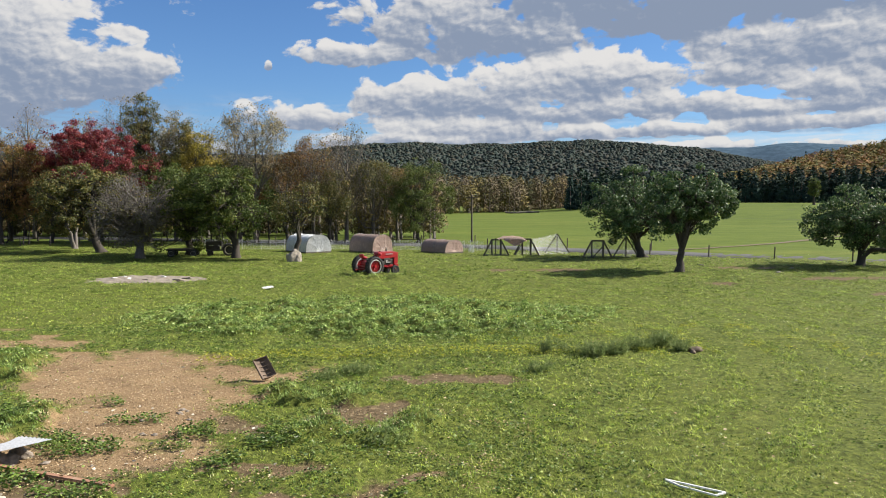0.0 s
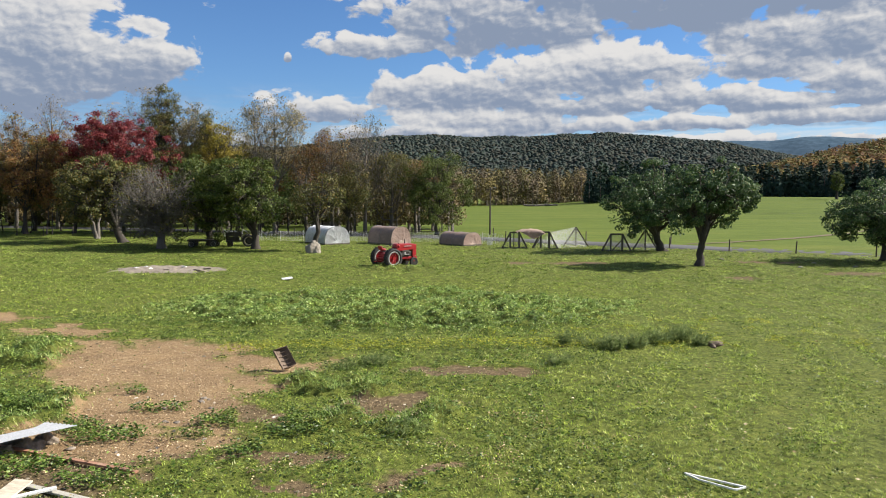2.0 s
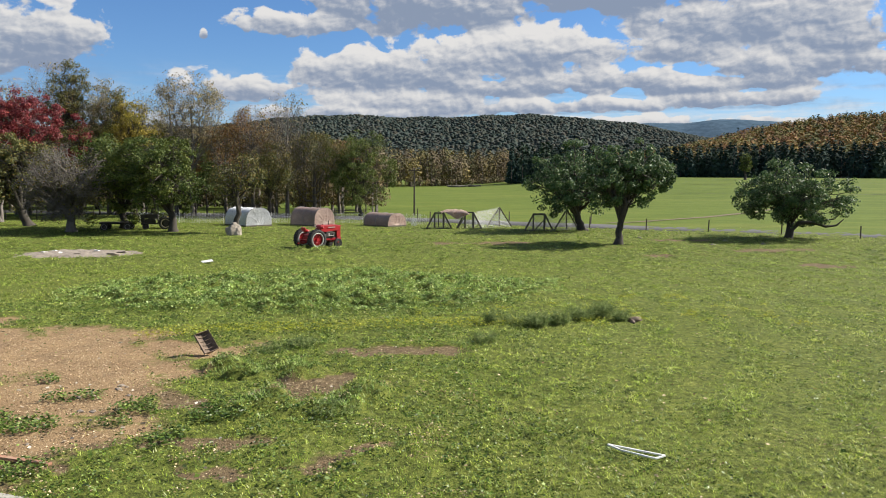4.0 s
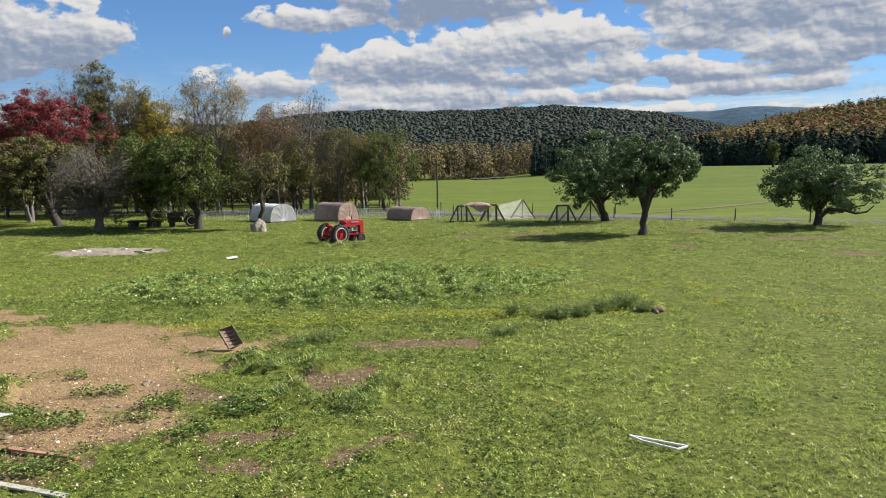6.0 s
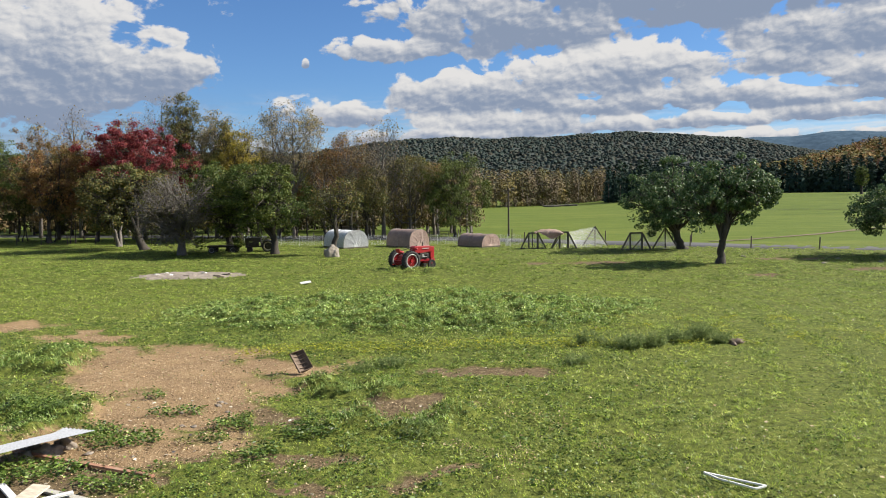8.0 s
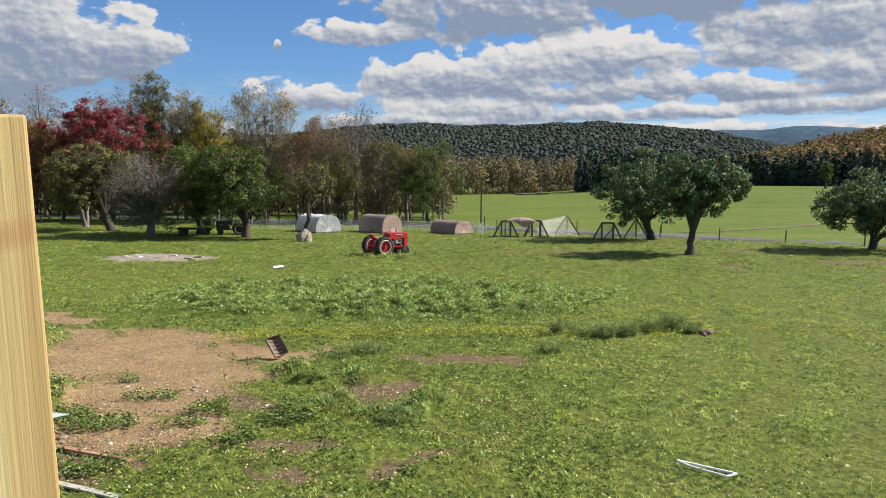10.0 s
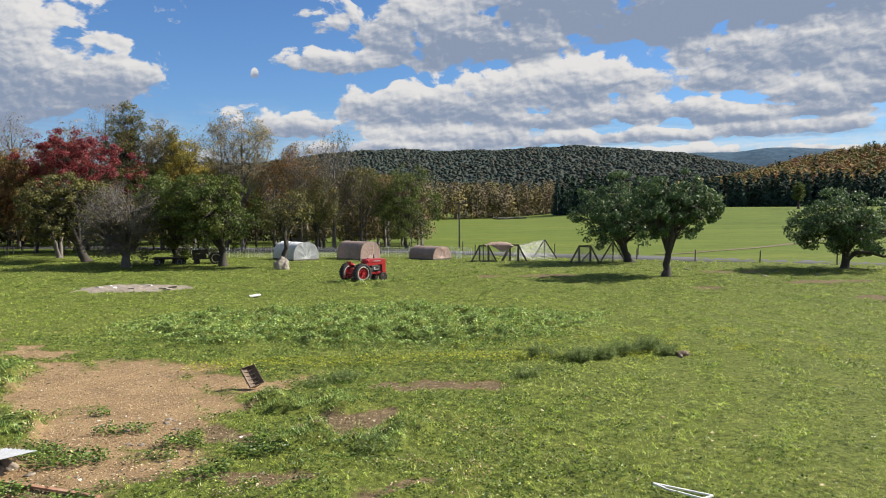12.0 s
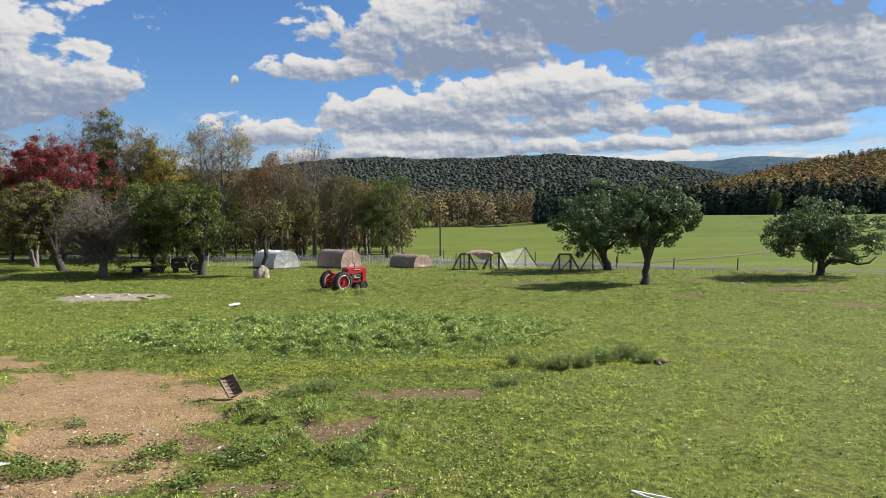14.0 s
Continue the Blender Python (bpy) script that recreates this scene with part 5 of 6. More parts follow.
def stone(name, m, size, seed, mt, detail=4, amount=0.3):
    bm = bmesh.new()
    bmesh.ops.create_icosphere(bm, subdivisions=detail, radius=1)
    for v in bm.verts:
        n = v.co.normalized()
        k = 1 + amount * noise.noise(n * 1.3 + Vector((seed, 0, 0))) + amount * 0.4 * noise.noise(n * 3.7 + Vector((0, seed, 0))) + 0.04 * noise.noise(n * 11)
        v.co = n * k
        v.co.z = max(v.co.z, -0.45)
        v.co = Vector((v.co.x * size[0] / 2, v.co.y * size[1] / 2, (v.co.z + 0.45) / 1.45 * size[2]))
    ob = part(name, bm, mt, smooth=True)
    ob.matrix_world = m
    return ob


tagged(stone("boulder", pose(-12.75, 64.6, float(rise(-12.75, 64.6)) - 0.08, 0, 0, 20), (1.3, 1.05, 1.15), 3.3, BOULDER, 4, 0.4), "pale grey boulder beside a thin tree", "boulder")

# ash heap
bm = bmesh.new()
bmesh.ops.create_grid(bm, x_segments=60, y_segments=44, size=1)
for v in bm.verts:
    x, y = v.co.x * 4.0, v.co.y * 2.6
    k = 1 - math.hypot(x / 4.0, y / 2.6) ** 2
    k += 0.25 * noise.noise((x * 0.8, y * 0.8, 2))
    v.co = Vector((x, y, 0.12 * max(-0.3, min(1, k * 1.5)) + (0.09 * noise.noise((x * 2.5, y * 2.5, 0)) if k > 0 else 0)))
heap = part("ash_mound", bm, ASH, smooth=True)
heap.matrix_world = pose(-19.6, 49.6, float(rise(-19.6, 49.6)))
tagged(heap, "low grey heap of ash and rubble on grass", "mound")
for k in range(9):
    random.seed(50 + k)
    x, y = -19.6 + random.uniform(-2.4, 2.8), 49.4 + random.uniform(-1.2, 1.3)
    s = random.uniform(0.2, 0.5)
    b = part("rubble_slab", boxes(((s * 1.6, s * 0.7, 0.07), Matrix()), bev=0.02), WHITE_PAINT if k % 2 else ASH)
    b.matrix_world = pose(x, y, float(rise(x, y)) + 0.14, random.uniform(-12, 12), random.uniform(-12, 12), random.uniform(0, 180))
    tagged(b, "pale broken slab on the ash heap", "rubble", "slabs on the ash heap")

# board in the grass
b = part("white_board", boxes(((0.62, 0.42, 0.03), Matrix()), bev=0.006), WHITE_PAINT)
b.matrix_world = pose(-10.4, 44.4, float(rise(-10.4, 44.4)) + 0.15, 8, -6, 25)
tagged(b, "white board lying in the grass", "board")

# loader bucket
long_way = Vector((-0.52, 0.30, 0.80)).normalized()
mouth = Vector((0.5, -0.62, 0.5))
mouth = (mouth - long_way * mouth.dot(long_way)).normalized()
across = mouth.cross(long_way)
turn = Matrix(((mouth - across).normalized(), long_way, (mouth + across).normalized())).transposed().to_4x4()
bucket = thing("loader_bucket", Matrix.Translation((-5.1, 21.6, float(rise(-5.1, 21.6)) + 0.03)) @ turn @ Matrix.Diagonal((0.60, 0.44, 0.60, 1)), "rusty steel loader bucket tipped on bare soil", "bucket")
L, R = 1.45, 0.46
back = [(R, 0.0), (0.16, 0.0), (0.05, 0.05), (-0.02, 0.16), (-0.06, 0.32), (-0.08, 0.5)]
bm = bmesh.new()
outline = back + [(x + 0.03, z + 0.012) for x, z in back[::-1]]
hull(outline, 0.0, L, bm)
part("shell", bm, RUST, bucket)
side = [(R, 0.012), (0.17, 0.012), (0.07, 0.06), (0.0, 0.17), (-0.045, 0.33), (-0.06, 0.5), (0.06, 0.48), (0.30, 0.2)]
for y in (0.0, L - 0.025):
    part("end_plate", hull(side, y - 0.004, y + 0.025), RUST, bucket)
for k in range(1, 5):
    y = L * k / 5
    part("rib", hull([(0.36, 0.014), (0.17, 0.014), (0.07, 0.06), (0.0, 0.17), (-0.045, 0.33), (0.02, 0.34), (0.09, 0.16)], y - 0.015, y + 0.015), RUST, bucket)
part("cutting_edge", boxes(((0.09, L + 0.02, 0.03), pose(R + 0.0, L / 2, 0.016)), bev=0.006), RUST, bucket)
part("top_bar", boxes(((0.06, L + 0.02, 0.06), pose(-0.07, L / 2, 0.5)), bev=0.01), RUST, bucket, "pale worn top bar")
for y in (0.45, 1.0):
    part("hitch_lug", hull([(-0.05, 0.42), (-0.2, 0.36), (-0.2, 0.24), (-0.03, 0.2)], y - 0.015, y + 0.015), RUST, bucket)

# corrugated sheet on stones
bm = bmesh.new()
SL, SW = 2.6, 1.08
n, k2 = 78, 20
g1 = []
for off in (0.0, -0.004):
    grid = []
    for j in range(k2 + 1):
        row = []
        for i in range(n + 1):
            x, y = SW * (i / n - 0.5), SL * j / k2
            curl = 0.10 * max(0, (x / SW + 0.35)) * max(0, 1 - y / 0.35) - 0.05 * max(0, y - 1.2)
            row.append(bm.verts.new((x + (0.25 * max(0, 1 - y / 0.3) * max(0, x / SW + 0.2)), y, 0.014 * math.sin(i / n * 2 * math.pi * 8) + off + curl * 0.5)))
        grid.append(row)
    for j in range(k2):
        for i in range(n):
            bm.faces.new((grid[j][i], grid[j][i + 1], grid[j + 1][i + 1], grid[j + 1][i]))
sheet = part("corrugated_sheet", bm, SHEET_METAL, smooth=True)
sheet.matrix_world = pose(-8.33, 15.16, 0.34, 0, 0, 147) @ pose(0, 0, 0, 2, 9, 0)
tagged(sheet, "pale corrugated metal sheet resting on stones", "metal sheet")
for x, y, s, sd in ((-8.75, 14.55, 0.42, 1.0), (-9.05, 14.2, 0.4, 2.0), (-8.62, 15.05, 0.34, 4.0), (-9.4, 13.7, 0.42, 5.0), (-9.2, 14.75, 0.36, 6.0)):
    tagged(stone("stone", pose(x, y, float(rise(x, y)) - 0.03, 0, 0, sd * 40), (s * 1.3, s * 0.9, 0.26), sd, ASH, 3, 0.7), "grey field stone under the metal sheet", "stone", "stones under the sheet")

# planks and boards
for name, a, b, w, h, mt, label in (
    ("plank", (-9.4, 14.55, 0.10), (-6.0, 13.35, 0.05), 0.10, 0.045, RED_PLANK, "long tan-brown plank lying on soil"),
    ("plank", (-7.65, 11.85, 0.10), (-6.95, 12.35, 0.14), 0.10, 0.04, WHITE_PAINT, "short white-painted plank on soil"),
    ("plank", (-7.9, 12.75, 0.05), (-5.5, 11.75, 0.04), 0.13, 0.04, GREY_PLANK, "grey-white weathered plank in the weeds"),
    ("plank", (-8.6, 12.9, 0.05), (-7.3, 11.6, 0.07), 0.12, 0.04, WHITE_PAINT, "white-painted plank under a board"),
):
    ob = part(name, beam(a, b, w, h), mt)
    tagged(ob, label, "plank")
b = part("pale_board", boxes(((0.36, 0.75, 0.03), Matrix()), bev=0.004), PALE_BOARD)
b.matrix_world = pose(-7.62, 12.05, 0.16, 12, 0, -12)
tagged(b, "bare pale wooden board propped on planks", "board")

wf = thing("trellis_frame", pose(0, 0, 0.03), "thin white wooden frame lying on grass", "frame")
c = [(4.06, 13.45), (4.94, 12.86), (4.72, 12.74), (4.22, 13.16)]
for (x0, y0), (x1, y1), w in zip(c, c[1:] + c[:1], (0.035, 0.03, 0.028, 0.028)):
    part("strip", beam((x0, y0, float(rise(x0, y0)) + 0.10), (x1, y1, float(rise(x1, y1)) + 0.10), w, 0.03, 0.003), WHITE_PAINT, wf)

# far shed and log pile
shed = thing("far_shed", pose(-18.6, 101.5, 0, 0, 0, 12), "low grey-roofed shed among the trees", "shed")
part("wall", boxes(((3.4, 3.0, 1.3), pose(0, 0, 0.65)), bev=0.02), SHED_WALL, shed)
part("roof", hull([(-2.0, 1.2), (-2.0, 1.28), (0.6, 2.35), (2.0, 1.4), (2.0, 1.3), (0.6, 2.22)], -1.8, 1.8), ROOF, shed)
for k in range(9):
    random.seed(70 + k)
    x, y = 34 + random.uniform(-6, 6), 322 + random.uniform(-2, 2)
    lg = part("log", rod((-2.2, 0, 0), (2.2, 0, 0), 0.4, 0.3, 8), GREY_BARK)
    lg.matrix_world = pose(x, y, float(rise(x, y)) + 0.35, 0, random.uniform(-6, 6), random.uniform(-15, 15))
    tagged(lg, "grey felled log at the field's edge", "log", "logs at the field's edge")


# worn track from the road into the field
TRACK = surface("field_track", (0.09, 0.075, 0.035), (0.16, 0.12, 0.06), 1.0, scale=0.8, fine=8, relief=0.4)
p = np.array([(24.0, 80.0), (30, 84), (40, 92), (54, 106), (72, 128), (96, 150)])
p = np.stack([np.interp(np.linspace(0, 5, 60), np.arange(6), p[:, k]) for k in (0, 1)], 1)
d = np.gradient(p, axis=0)
d /= np.linalg.norm(d, axis=1)[:, None]
wide = 0.5 + 0.4 * wobble(p[:, 0], p[:, 1], 6.0)
side = np.stack([-d[:, 1], d[:, 0]], 1) * wide[:, None]
v = np.concatenate([np.column_stack([q, rise(q[:, 0], q[:, 1]) + 0.05]) for q in (p - side, p + side)])
i = np.arange(59)
tagged(new("field_track", mesh_of("field_track", v, np.stack([i, i + 1, i + 61, i + 60], 1), (TRACK,))), "worn brown track into the field", "track", kind="structure")


# dark drainage lines across the field
DRAIN = surface("rank_grass", (0.03, 0.045, 0.014), (0.06, 0.075, 0.022), 1.0, scale=0.3, fine=4, relief=0.3)
for ends in (((62.0, 196.0), (150.0, 168.0)), ((70.0, 265.0), (190.0, 250.0)), ((115.0, 330.0), (172.0, 322.0))):
    p = np.linspace(*ends, 50)
    p[:, 1] += 5 * wobble(p[:, 0], p[:, 0] * 0, 40.0)
    w = 0.45 + 0.4 * np.abs(wobble(p[:, 0], p[:, 1], 9.0))
    v = np.concatenate([np.column_stack([p[:, 0], p[:, 1] + k * w, rise(p[:, 0], p[:, 1] + k * w) + 0.06]) for k in (-1, 1)])
    i = np.arange(49)
    tagged(new("field_drain", mesh_of("field_drain", v, np.stack([i, i + 1, i + 51, i + 50], 1), (DRAIN,))), "dark rank line across the field", "drain", kind="structure")


# ---- grass, weeds and litter ----
MOWN = leaf_shader("mown_grass", ((0.0, (0.087, 0.136, 0.022)), (0.28, (0.299, 0.402, 0.055)), (0.65, (0.511, 0.610, 0.106)), (0.88, (0.622, 0.648, 0.210)), (1.0, (0.864, 0.856, 0.584))), 0.6, 0.35, 0.30, (0.66, 0.78, 0.52), 0.25, fine=6.5)
LUSH = leaf_shader("lush_grass", ((0.0, (0.103, 0.174, 0.045)), (0.4, (0.239, 0.366, 0.096)), (0.75, (0.378, 0.513, 0.174)), (1.0, (0.650, 0.748, 0.393))), 0.5, 0.35, 0.5, (1.0, 0.97, 0.85), 0.3, fine=3.2)
CLOVER = leaf_shader("clover_leaf", ((0.0, (0.050, 0.097, 0.012)), (0.5, (0.139, 0.210, 0.038)), (0.85, (0.234, 0.303, 0.081)), (1.0, (0.304, 0.367, 0.120))), 0.45, 0.3, 0.6, (0.9, 1.0, 0.85), 0.4, fine=5.0)
YELLOW = leaf_shader("yellow_green_weed", ((0.0, (0.209, 0.246, 0.025)), (0.6, (0.369, 0.406, 0.037)), (1.0, (0.566, 0.541, 0.061))), 0.6, 0.35, 0.8)
FAR_GRASS = leaf_shader("far_grass", ((0.0, (0.145, 0.210, 0.044)), (0.4, (0.238, 0.320, 0.060)), (0.8, (0.306, 0.375, 0.086)), (1.0, (0.359, 0.375, 0.137))), 0.6, 0.35, 0.12, (0.82, 0.9, 0.85), 0.2, fine=1.8)
WEED = leaf_shader("blue_green_weed", ((0.0, (0.119, 0.175, 0.063)), (0.6, (0.224, 0.294, 0.112)), (1.0, (0.336, 0.378, 0.168))), 0.6, 0.45, 0.8, (1, 1, 0.9), 0.2)


def spread(rng, n, y0, y1):
    """Points over the meadow, even per square metre."""
    y = np.sqrt(y0 ** 2 + (y1 ** 2 - y0 ** 2) * rng.random(n))
    return (rng.random(n) * 2 - 1) * (0.66 * y + 3.5), y


def blades(rng, x, y, h, w, lean):
    """One bowed blade at each point: x, y, height, width, lean."""
    n = len(x)
    b = rng.random(n) * 2 * np.pi
    z = rise(x, y) + 0.85 * canopy(x, y)
    way = np.stack([np.cos(b) - 0.15, np.sin(b), np.zeros(n)], 1)
    way /= np.linalg.norm(way, axis=1)[:, None] + 1e-9
    s = np.stack([-way[:, 1], way[:, 0], np.zeros(n)], 1) * (w / 2)[:, None]
    p = np.stack([x, y, z - 0.02], 1)
    tip = way * (h * lean)[:, None] + np.stack([0 * h, 0 * h, h], 1)
    v = np.stack([p - s, p + s, p + tip], 1).reshape(-1, 3)
    return v, np.arange(3 * n).reshape(-1, 3)


def sow(name, mt, label, bands, chance, tall, seed, thick=1.0, lean=1.25):
    rng = np.random.default_rng(seed)
    vs = []
    for y0, y1, per, w in bands:
        n = int(per * (0.66 * (y0 + y1) + 7) * (y1 - y0))
        x, y = spread(rng, n, y0, y1)
        keep = rng.random(n) < chance(x, y)
        x, y = x[keep], y[keep]
        h = tall(x, y) * (0.55 + 0.8 * rng.random(len(x)))
        vs.append(blades(rng, x, y, h, w * thick * (0.6 + 0.8 * rng.random(len(x))), lean * (0.4 + 1.2 * rng.random(len(x))))[0])
    v = np.concatenate(vs)
    tagged(new(name, mesh_of(name, v, np.arange(len(v)).reshape(-1, 3), (mt,))), label, "grass", kind="stuff")


def off_road(x, y):
    return y < np.interp(x, ROAD[:, 0], ROAD[:, 1]) - 3.6


def tuft(x, y):
    """Tussocks a hand to an arm wide, 0 between them and 1 in their midst."""
    k = np.where(y > 40, 1.9, np.where(y > 24, 1.45, 1.0))
    return np.clip(0.5 + 0.75 * wobble(x / k, y / k, 0.95, 21.0) + 0.35 * wobble(x / k, y / k, 2.6, 17.0), 0, 1) ** 1.4


def clumpy(x, y):
    return np.clip(0.62 + 0.55 * wobble(x, y, 1.3, 3.0) + 0.3 * wobble(x, y, 5.5, 8.0), 0.1, 1)


def gaps(x, y, s=0.34):
    """Small dark gaps between the tufts, 0 in a gap and 1 in a tuft."""
    return np.clip(0.62 + 1.5 * wobble(x, y, s, 35.0), 0.08, 1)


def lanes(x, y):
    """Mowing lanes that bow round the rank middle of the meadow, about -1..1."""
    r = np.hypot(x + 2.0, (y - 27.0) * 0.85) + 0.5 * wobble(x, y, 6.0, 33.0)
    return np.sin(r * 2.9) * smooth01((x - 4) / 4)


sow("mown_grass", MOWN, "short yellowish green grass over the meadow", ((10.6, 20, 1250, 0.015), (20, 32, 700, 0.022), (32, 44, 300, 0.036)),
    lambda x, y: open_soil(x, y) * (1 - 0.8 * lushness(x, y)) * (0.42 + 0.40 * clumpy(x, y) + 0.35 * lanes(x, y)) * np.clip(1.6 - (y - 26) / 18, 0.15, 1) * (0.55 + 0.45 * smooth01((x + 3) / 6)) * gaps(x, y),
    lambda x, y: (0.025 + 0.035 * gaps(x, y) + 0.02 * tuft(x, y)) * (1 + 0.35 * lanes(x, y)) * (1 - 0.25 * smooth01((x - 3) / 8)), 61, lean=1.4)
sow("meadow_grass", FAR_GRASS, "green grass of the far meadow", ((24, 44, 170, 0.034), (44, 60, 130, 0.050), (60, 98, 55, 0.080)),
    lambda x, y: open_soil(x, y) * off_road(x, y) * (0.25 + 0.5 * clumpy(x, y) + 0.4 * tuft(x, y)) * smooth01((y - 22) / 20) * gaps(x, y, 0.8),
    lambda x, y: 0.04 + 0.08 * tuft(x, y) + 0.02 * clumpy(x, y), 69, lean=1.8)
sow("lush_grass", LUSH, "thick blue-green grass in windblown tufts", ((10.6, 20, 600, 0.022), (20, 32, 420, 0.032), (32, 50, 260, 0.042), (50, 75, 30, 0.08)),
    lambda x, y: open_soil(x, y) * np.clip(lushness(x, y) * (0.3 + 0.5 * clumpy(x, y)) + 0.10 * (wobble(x, y, 2.2, 9.0) > 0.35), 0, 1) * gaps(x, y, 0.6),
    lambda x, y: (0.05 + 0.09 * lushness(x, y)) * (0.5 + 0.9 * tuft(x, y)), 62, lean=0.9)


def scatter_leaves(name, mt, label, n, y0, y1, chance, size, seed, low, high, flat=0.5, category="weeds"):
    rng = np.random.default_rng(seed)
    x, y = spread(rng, n, y0, y1)
    keep = rng.random(n) < chance(x, y)
    x, y = x[keep], y[keep]
    c = np.stack([x, y, rise(x, y) + 0.85 * canopy(x, y) + low + (high - low) * rng.random(len(x))], 1)
    v, f = leaf_faces(rng, c, size, long=1.25)
    q = v.reshape(-1, 4, 3)
    q[..., 2] = c[:, None, 2] + (q[..., 2] - c[:, None, 2]) * flat
    tagged(new(name, mesh_of(name, q.reshape(-1, 3), f, (mt,))), label, category, kind="stuff")


MATS = ((-7.6, 15.4, 0.9, 0.6), (-8.4, 16.0, 0.6, 0.5), (-7.2, 17.4, 0.7, 0.35), (-5.5, 16.4, 0.6, 0.4), (-3.6, 15.8, 0.8, 0.5), (-5.6, 15.5, 0.35, 0.25), (-8.4, 13.5, 1.0, 0.6), (-10.6, 17.2, 0.9, 0.7),
        (-6.6, 13.0, 0.8, 0.4), (-4.4, 14.6, 0.6, 0.4), (-8.4, 18.9, 0.3, 0.15))


def mats(x, y):
    """Mats of broad-leaved weeds on the bare soil."""
    wx, wy = x + 0.35 * wobble(x, y, 0.9, 41.0), y + 0.3 * wobble(x, y, 0.8, 43.0)
    return np.max([1 - np.hypot((wx - cx) / rx, (wy - cy) / ry) for cx, cy, rx, ry in MATS], 0)


scatter_leaves("clover", CLOVER, "low broad-leaved clover and weeds", 330000, 10.6, 31,
               lambda x, y: open_soil(x, y) * np.clip(0.30 + 1.3 * wobble(x, y, 2.7, 11.0) + 0.35 * (x < 3) + 0.5 * lushness(x, y), 0, 1) * np.clip(1.25 - smooth01((x - 1) / 6), 0.35, 1) * gaps(x, y, 0.5), 0.044, 63, 0.02, 0.10, 0.6)
scatter_leaves("rank_weeds", LUSH, "rank broad-leaved weeds in the thick growth", 260000, 24, 46,
               lambda x, y: open_soil(x, y) * lushness(x, y) * gaps(x, y, 0.8), 0.075, 71, 0.02, 0.10, 0.7)
scatter_leaves("dock_leaves", CLOVER, "large dock and dandelion leaves in the near meadow", 5000, 10.6, 24,
               lambda x, y: open_soil(x, y) * (wobble(x, y, 1.6, 19.0) > 0.2) * np.clip(1.2 - smooth01((x + 1) / 6), 0.2, 1), 0.085, 72, 0.05, 0.12, 0.55)
scatter_leaves("withered_grass", STRAW, "withered brown grass in the near meadow", 120000, 10.6, 22,
               lambda x, y: np.clip(1.6 * wobble(x, y, 2.3, 23.0) - 0.25, 0, 0.8) * np.clip(1.15 - smooth01((x + 2) / 7), 0.0, 1) * (y < 18.5), 0.035, 73, 0.03, 0.07, 0.6, "litter")
scatter_leaves("soil_weeds", CLOVER, "weeds creeping over bare soil", 170000, 10.6, 20,
               lambda x, y: np.clip(mats(x, y) * 5, 0, 1) * 0.95, 0.06, 64, 0.02, 0.20)
scatter_leaves("yellow_weeds", YELLOW, "bright yellow-green low weeds", 110000, 23.5, 33,
               lambda x, y: ((wobble(x, y, 2.0, 15.0) > 0.33) * (x > 1) * (x < 15) * (y > 24.5) * (y < 31) + (np.abs(y - 25.3 - 0.12 * x) < 0.75) * (x > -8) * (x < 5) * 0.9) * 0.8, 0.05, 65, 0.06, 0.15)
scatter_leaves("straw_litter", STRAW, "straw and wood chips strewn on soil", 420000, 10.6, 30,
               lambda x, y: np.clip(np.maximum(bare(x, y, SOIL) - 0.15, 0.4 * bare(x, y, EARTH) - 0.1), 0, 1) * 0.55, 0.030, 66, 0.0, 0.03, 0.35, "litter")
scatter_leaves("dry_leaves", STRAW, "pale dry leaves scattered in the grass", 1300, 10.6, 40, lambda x, y: np.full_like(x, 0.5), 0.065, 67, 0.08, 0.14, 0.5, "litter")
scatter_leaves("pebbles", STONE, "pale pebbles strewn on bare soil", 5200, 10.6, 26, lambda x, y: np.clip(bare(x, y, SOIL) + bare(x, y, EARTH) - 0.4, 0, 1) * (0.25 + 0.75 * (y < 19)) * 0.6, 0.09, 68, 0.01, 0.03, 0.4, "pebbles")


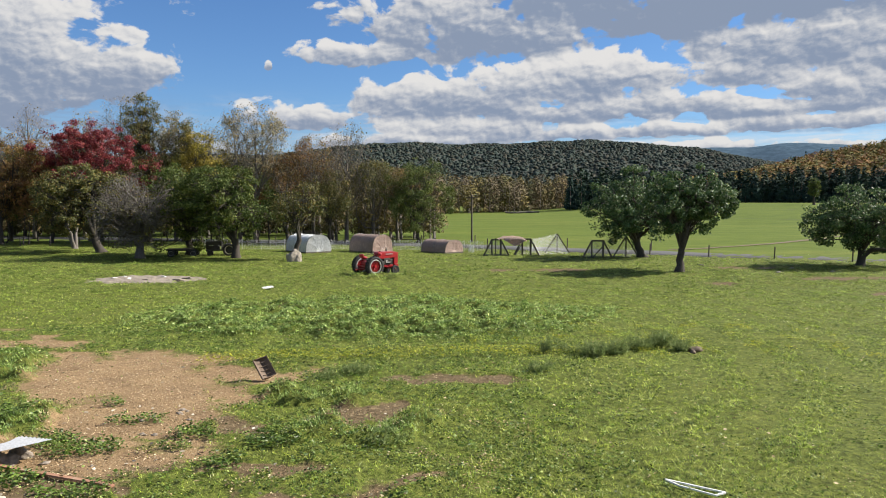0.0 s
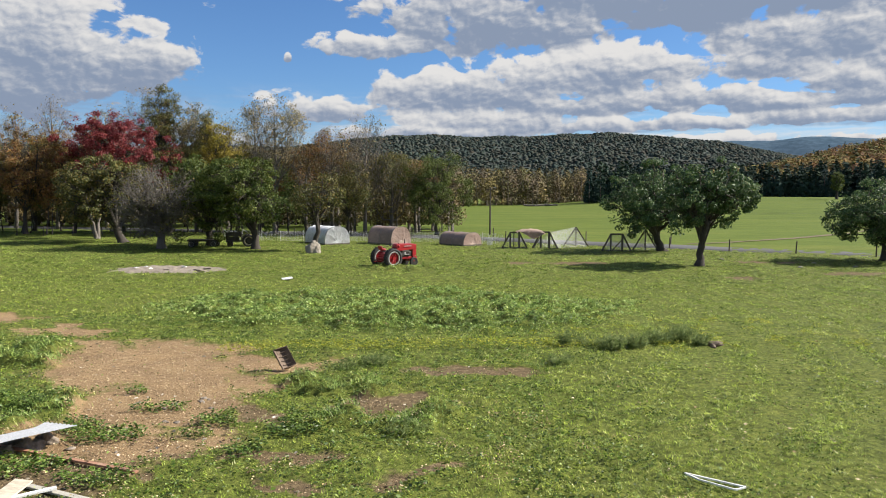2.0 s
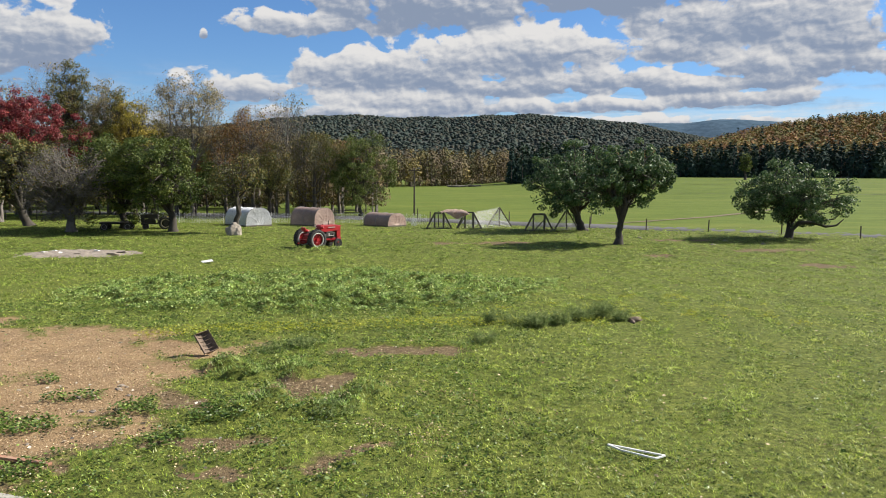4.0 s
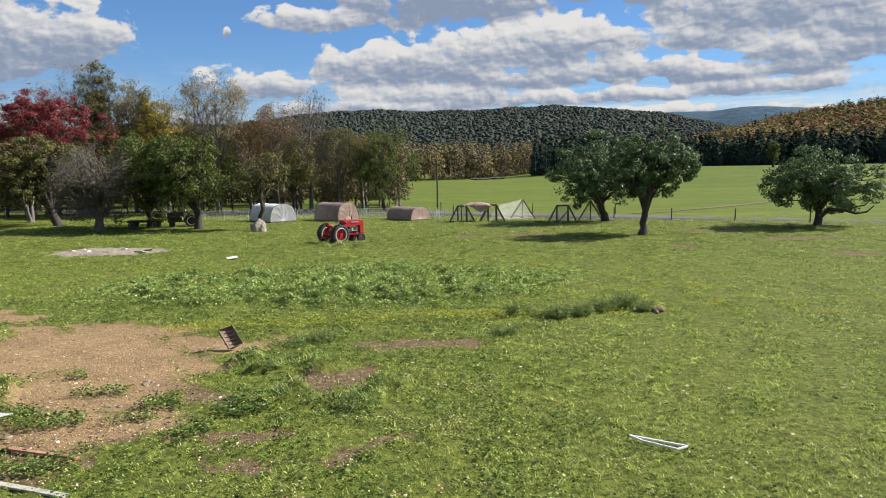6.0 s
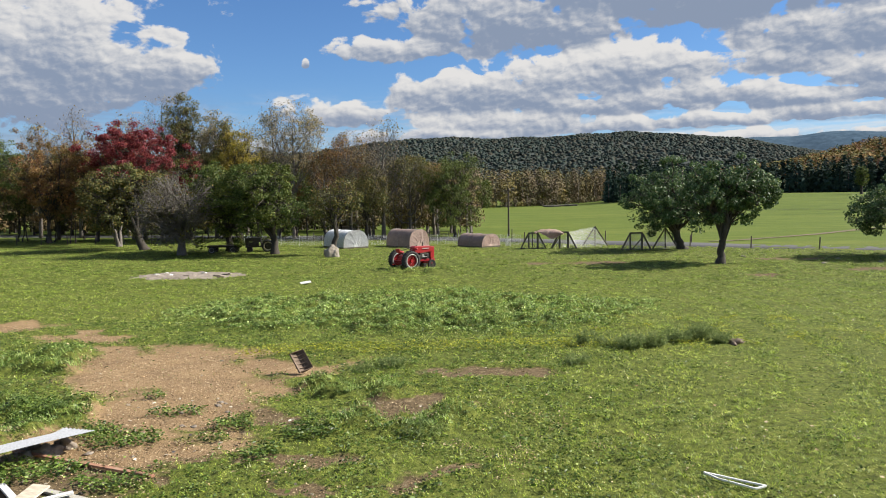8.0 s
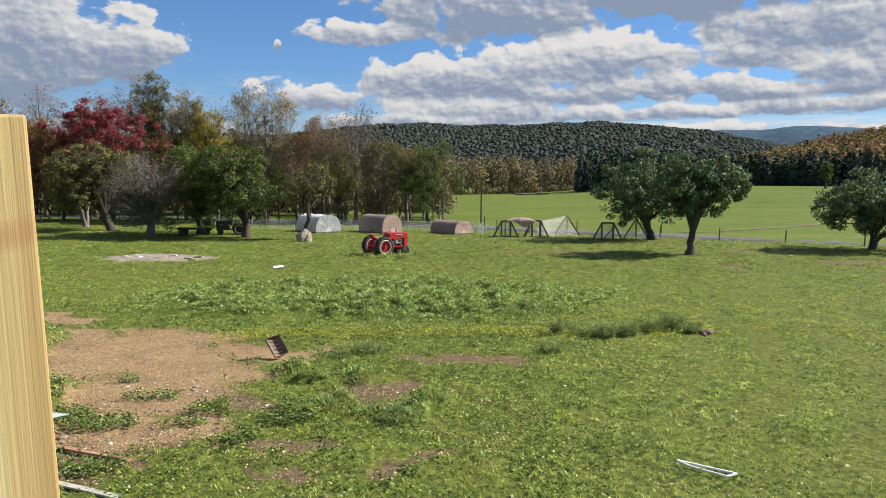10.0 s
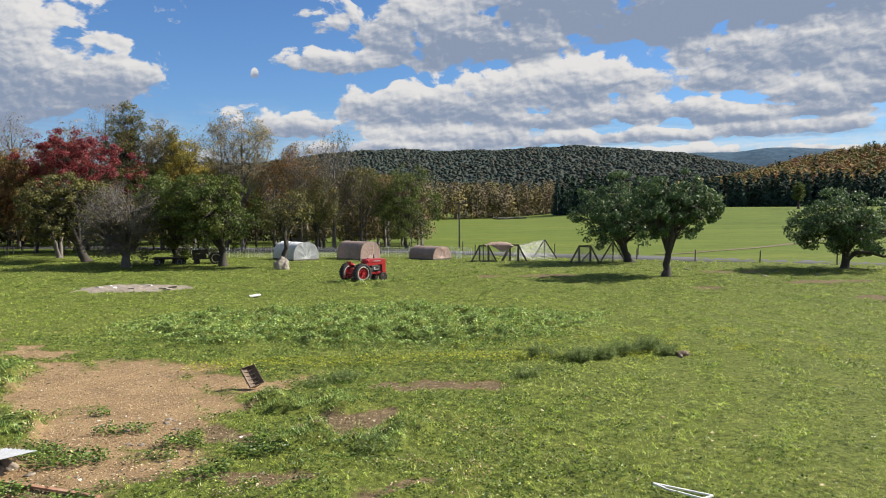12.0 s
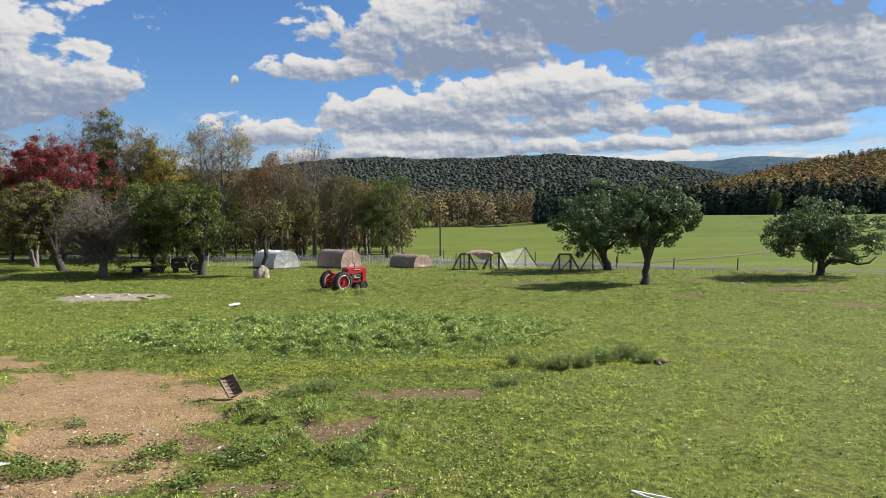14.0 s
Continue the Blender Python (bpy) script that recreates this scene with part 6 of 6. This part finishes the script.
def weed_clump(at, seed, h, r, n, mt, label):
    """A bushy weed: stems from one root, each with narrow leaves along it."""
    rng = np.random.default_rng(seed)
    t = thing("weed_clump", pose(at[0], at[1], float(rise(*at)) - 0.02), label, "weed", "tall weeds")
    v, f, c = [], [], []
    for k in range(n):
        a, d = rng.random() * 6.28, np.sqrt(rng.random())
        top = np.array([math.cos(a) * d * r, math.sin(a) * d * r, h * (0.6 + 0.5 * rng.random()) * (1.05 - 0.35 * d)])
        root = np.array([top[0] * 0.45, top[1] * 0.45, 0.0])
        tube(v, f, limb(rng, root, top, 0.05, 2), [0.008, 0.006, 0.003], 3)
        for j in range(16):
            q = 0.2 + 0.8 * rng.random()
            c.append(root + (top - root) * q + rng.normal(size=3) * 0.05)
    st = new("stem_tuft", mesh_of("stem_tuft", np.array(v), np.array(f), (mt,)))
    st.parent = t
    lv, lf = leaf_faces(rng, np.array(c), 0.022, long=6)
    lo = new("foliage", mesh_of("foliage", lv, lf, (mt,)))
    lo.parent = t


for k, (x, y, h, r, n) in enumerate(((3.6, 25.6, 0.75, 0.35, 45), (5.0, 25.0, 0.62, 0.55, 90), (5.9, 25.5, 0.55, 0.5, 70), (6.9, 26.2, 0.55, 0.5, 70), (7.8, 26.6, 0.72, 0.5, 85), (8.3, 26.0, 0.5, 0.35, 45),
                                     (4.4, 25.7, 0.4, 0.5, 40), (3.0, 22.8, 0.35, 0.45, 40), (-2.6, 22.6, 0.4, 0.5, 55), (-3.4, 21.9, 0.35, 0.45, 40), (0.2, 29.5, 0.4, 0.35, 35), (-1.2, 16.0, 0.35, 0.5, 45))):
    weed_clump((x, y), 500 + k, h * 0.98, r * 1.05, int(n * 0.9), WEED, "bushy blue-green weed in the meadow")

for k, (x, y, s, w) in enumerate(((8.75, 25.9, 0.5, 0.2), (9.0, 26.1, 0.35, 0.16), (8.6, 25.6, 0.3, 0.15))):
    tagged(stone("clod", pose(x, y, float(rise(x, y)) - 0.02, 0, 0, 40 * k), (s, s * 0.7, w), 20.0 + k, RUST, 3), "brown clod of earth beside the weeds", "clod", "clods by the weeds")
for k in range(14):
    random.seed(700 + k)
    x, y = random.choice(((-6.3, 16.6), (-6.8, 18.5), (-7.4, 15.6)))
    x, y = x + random.uniform(-1.2, 1.2), y + random.uniform(-1.2, 1.2)
    s = random.uniform(0.10, 0.24)
    tagged(stone("stone", pose(x, y, float(rise(x, y)) - 0.01, 0, 0, k * 50), (s, s * 0.7, s * 0.25), 30.0 + k, ASH, 2, 0.7), "pale flat stone in bare soil", "stone", "flat stones in the soil")
for k, (x, y) in enumerate(((24.4, 54.4), (28.6, 55.0), (26.8, 57.5), (21.0, 61.0))):
    tagged(stone("stone", pose(x, y, float(rise(x, y)) - 0.02, 0, 0, k * 50), (0.5, 0.35, 0.2), 60.0 + k, BOULDER, 2), "pale stone in the far grass", "stone", "stones in the far grass")
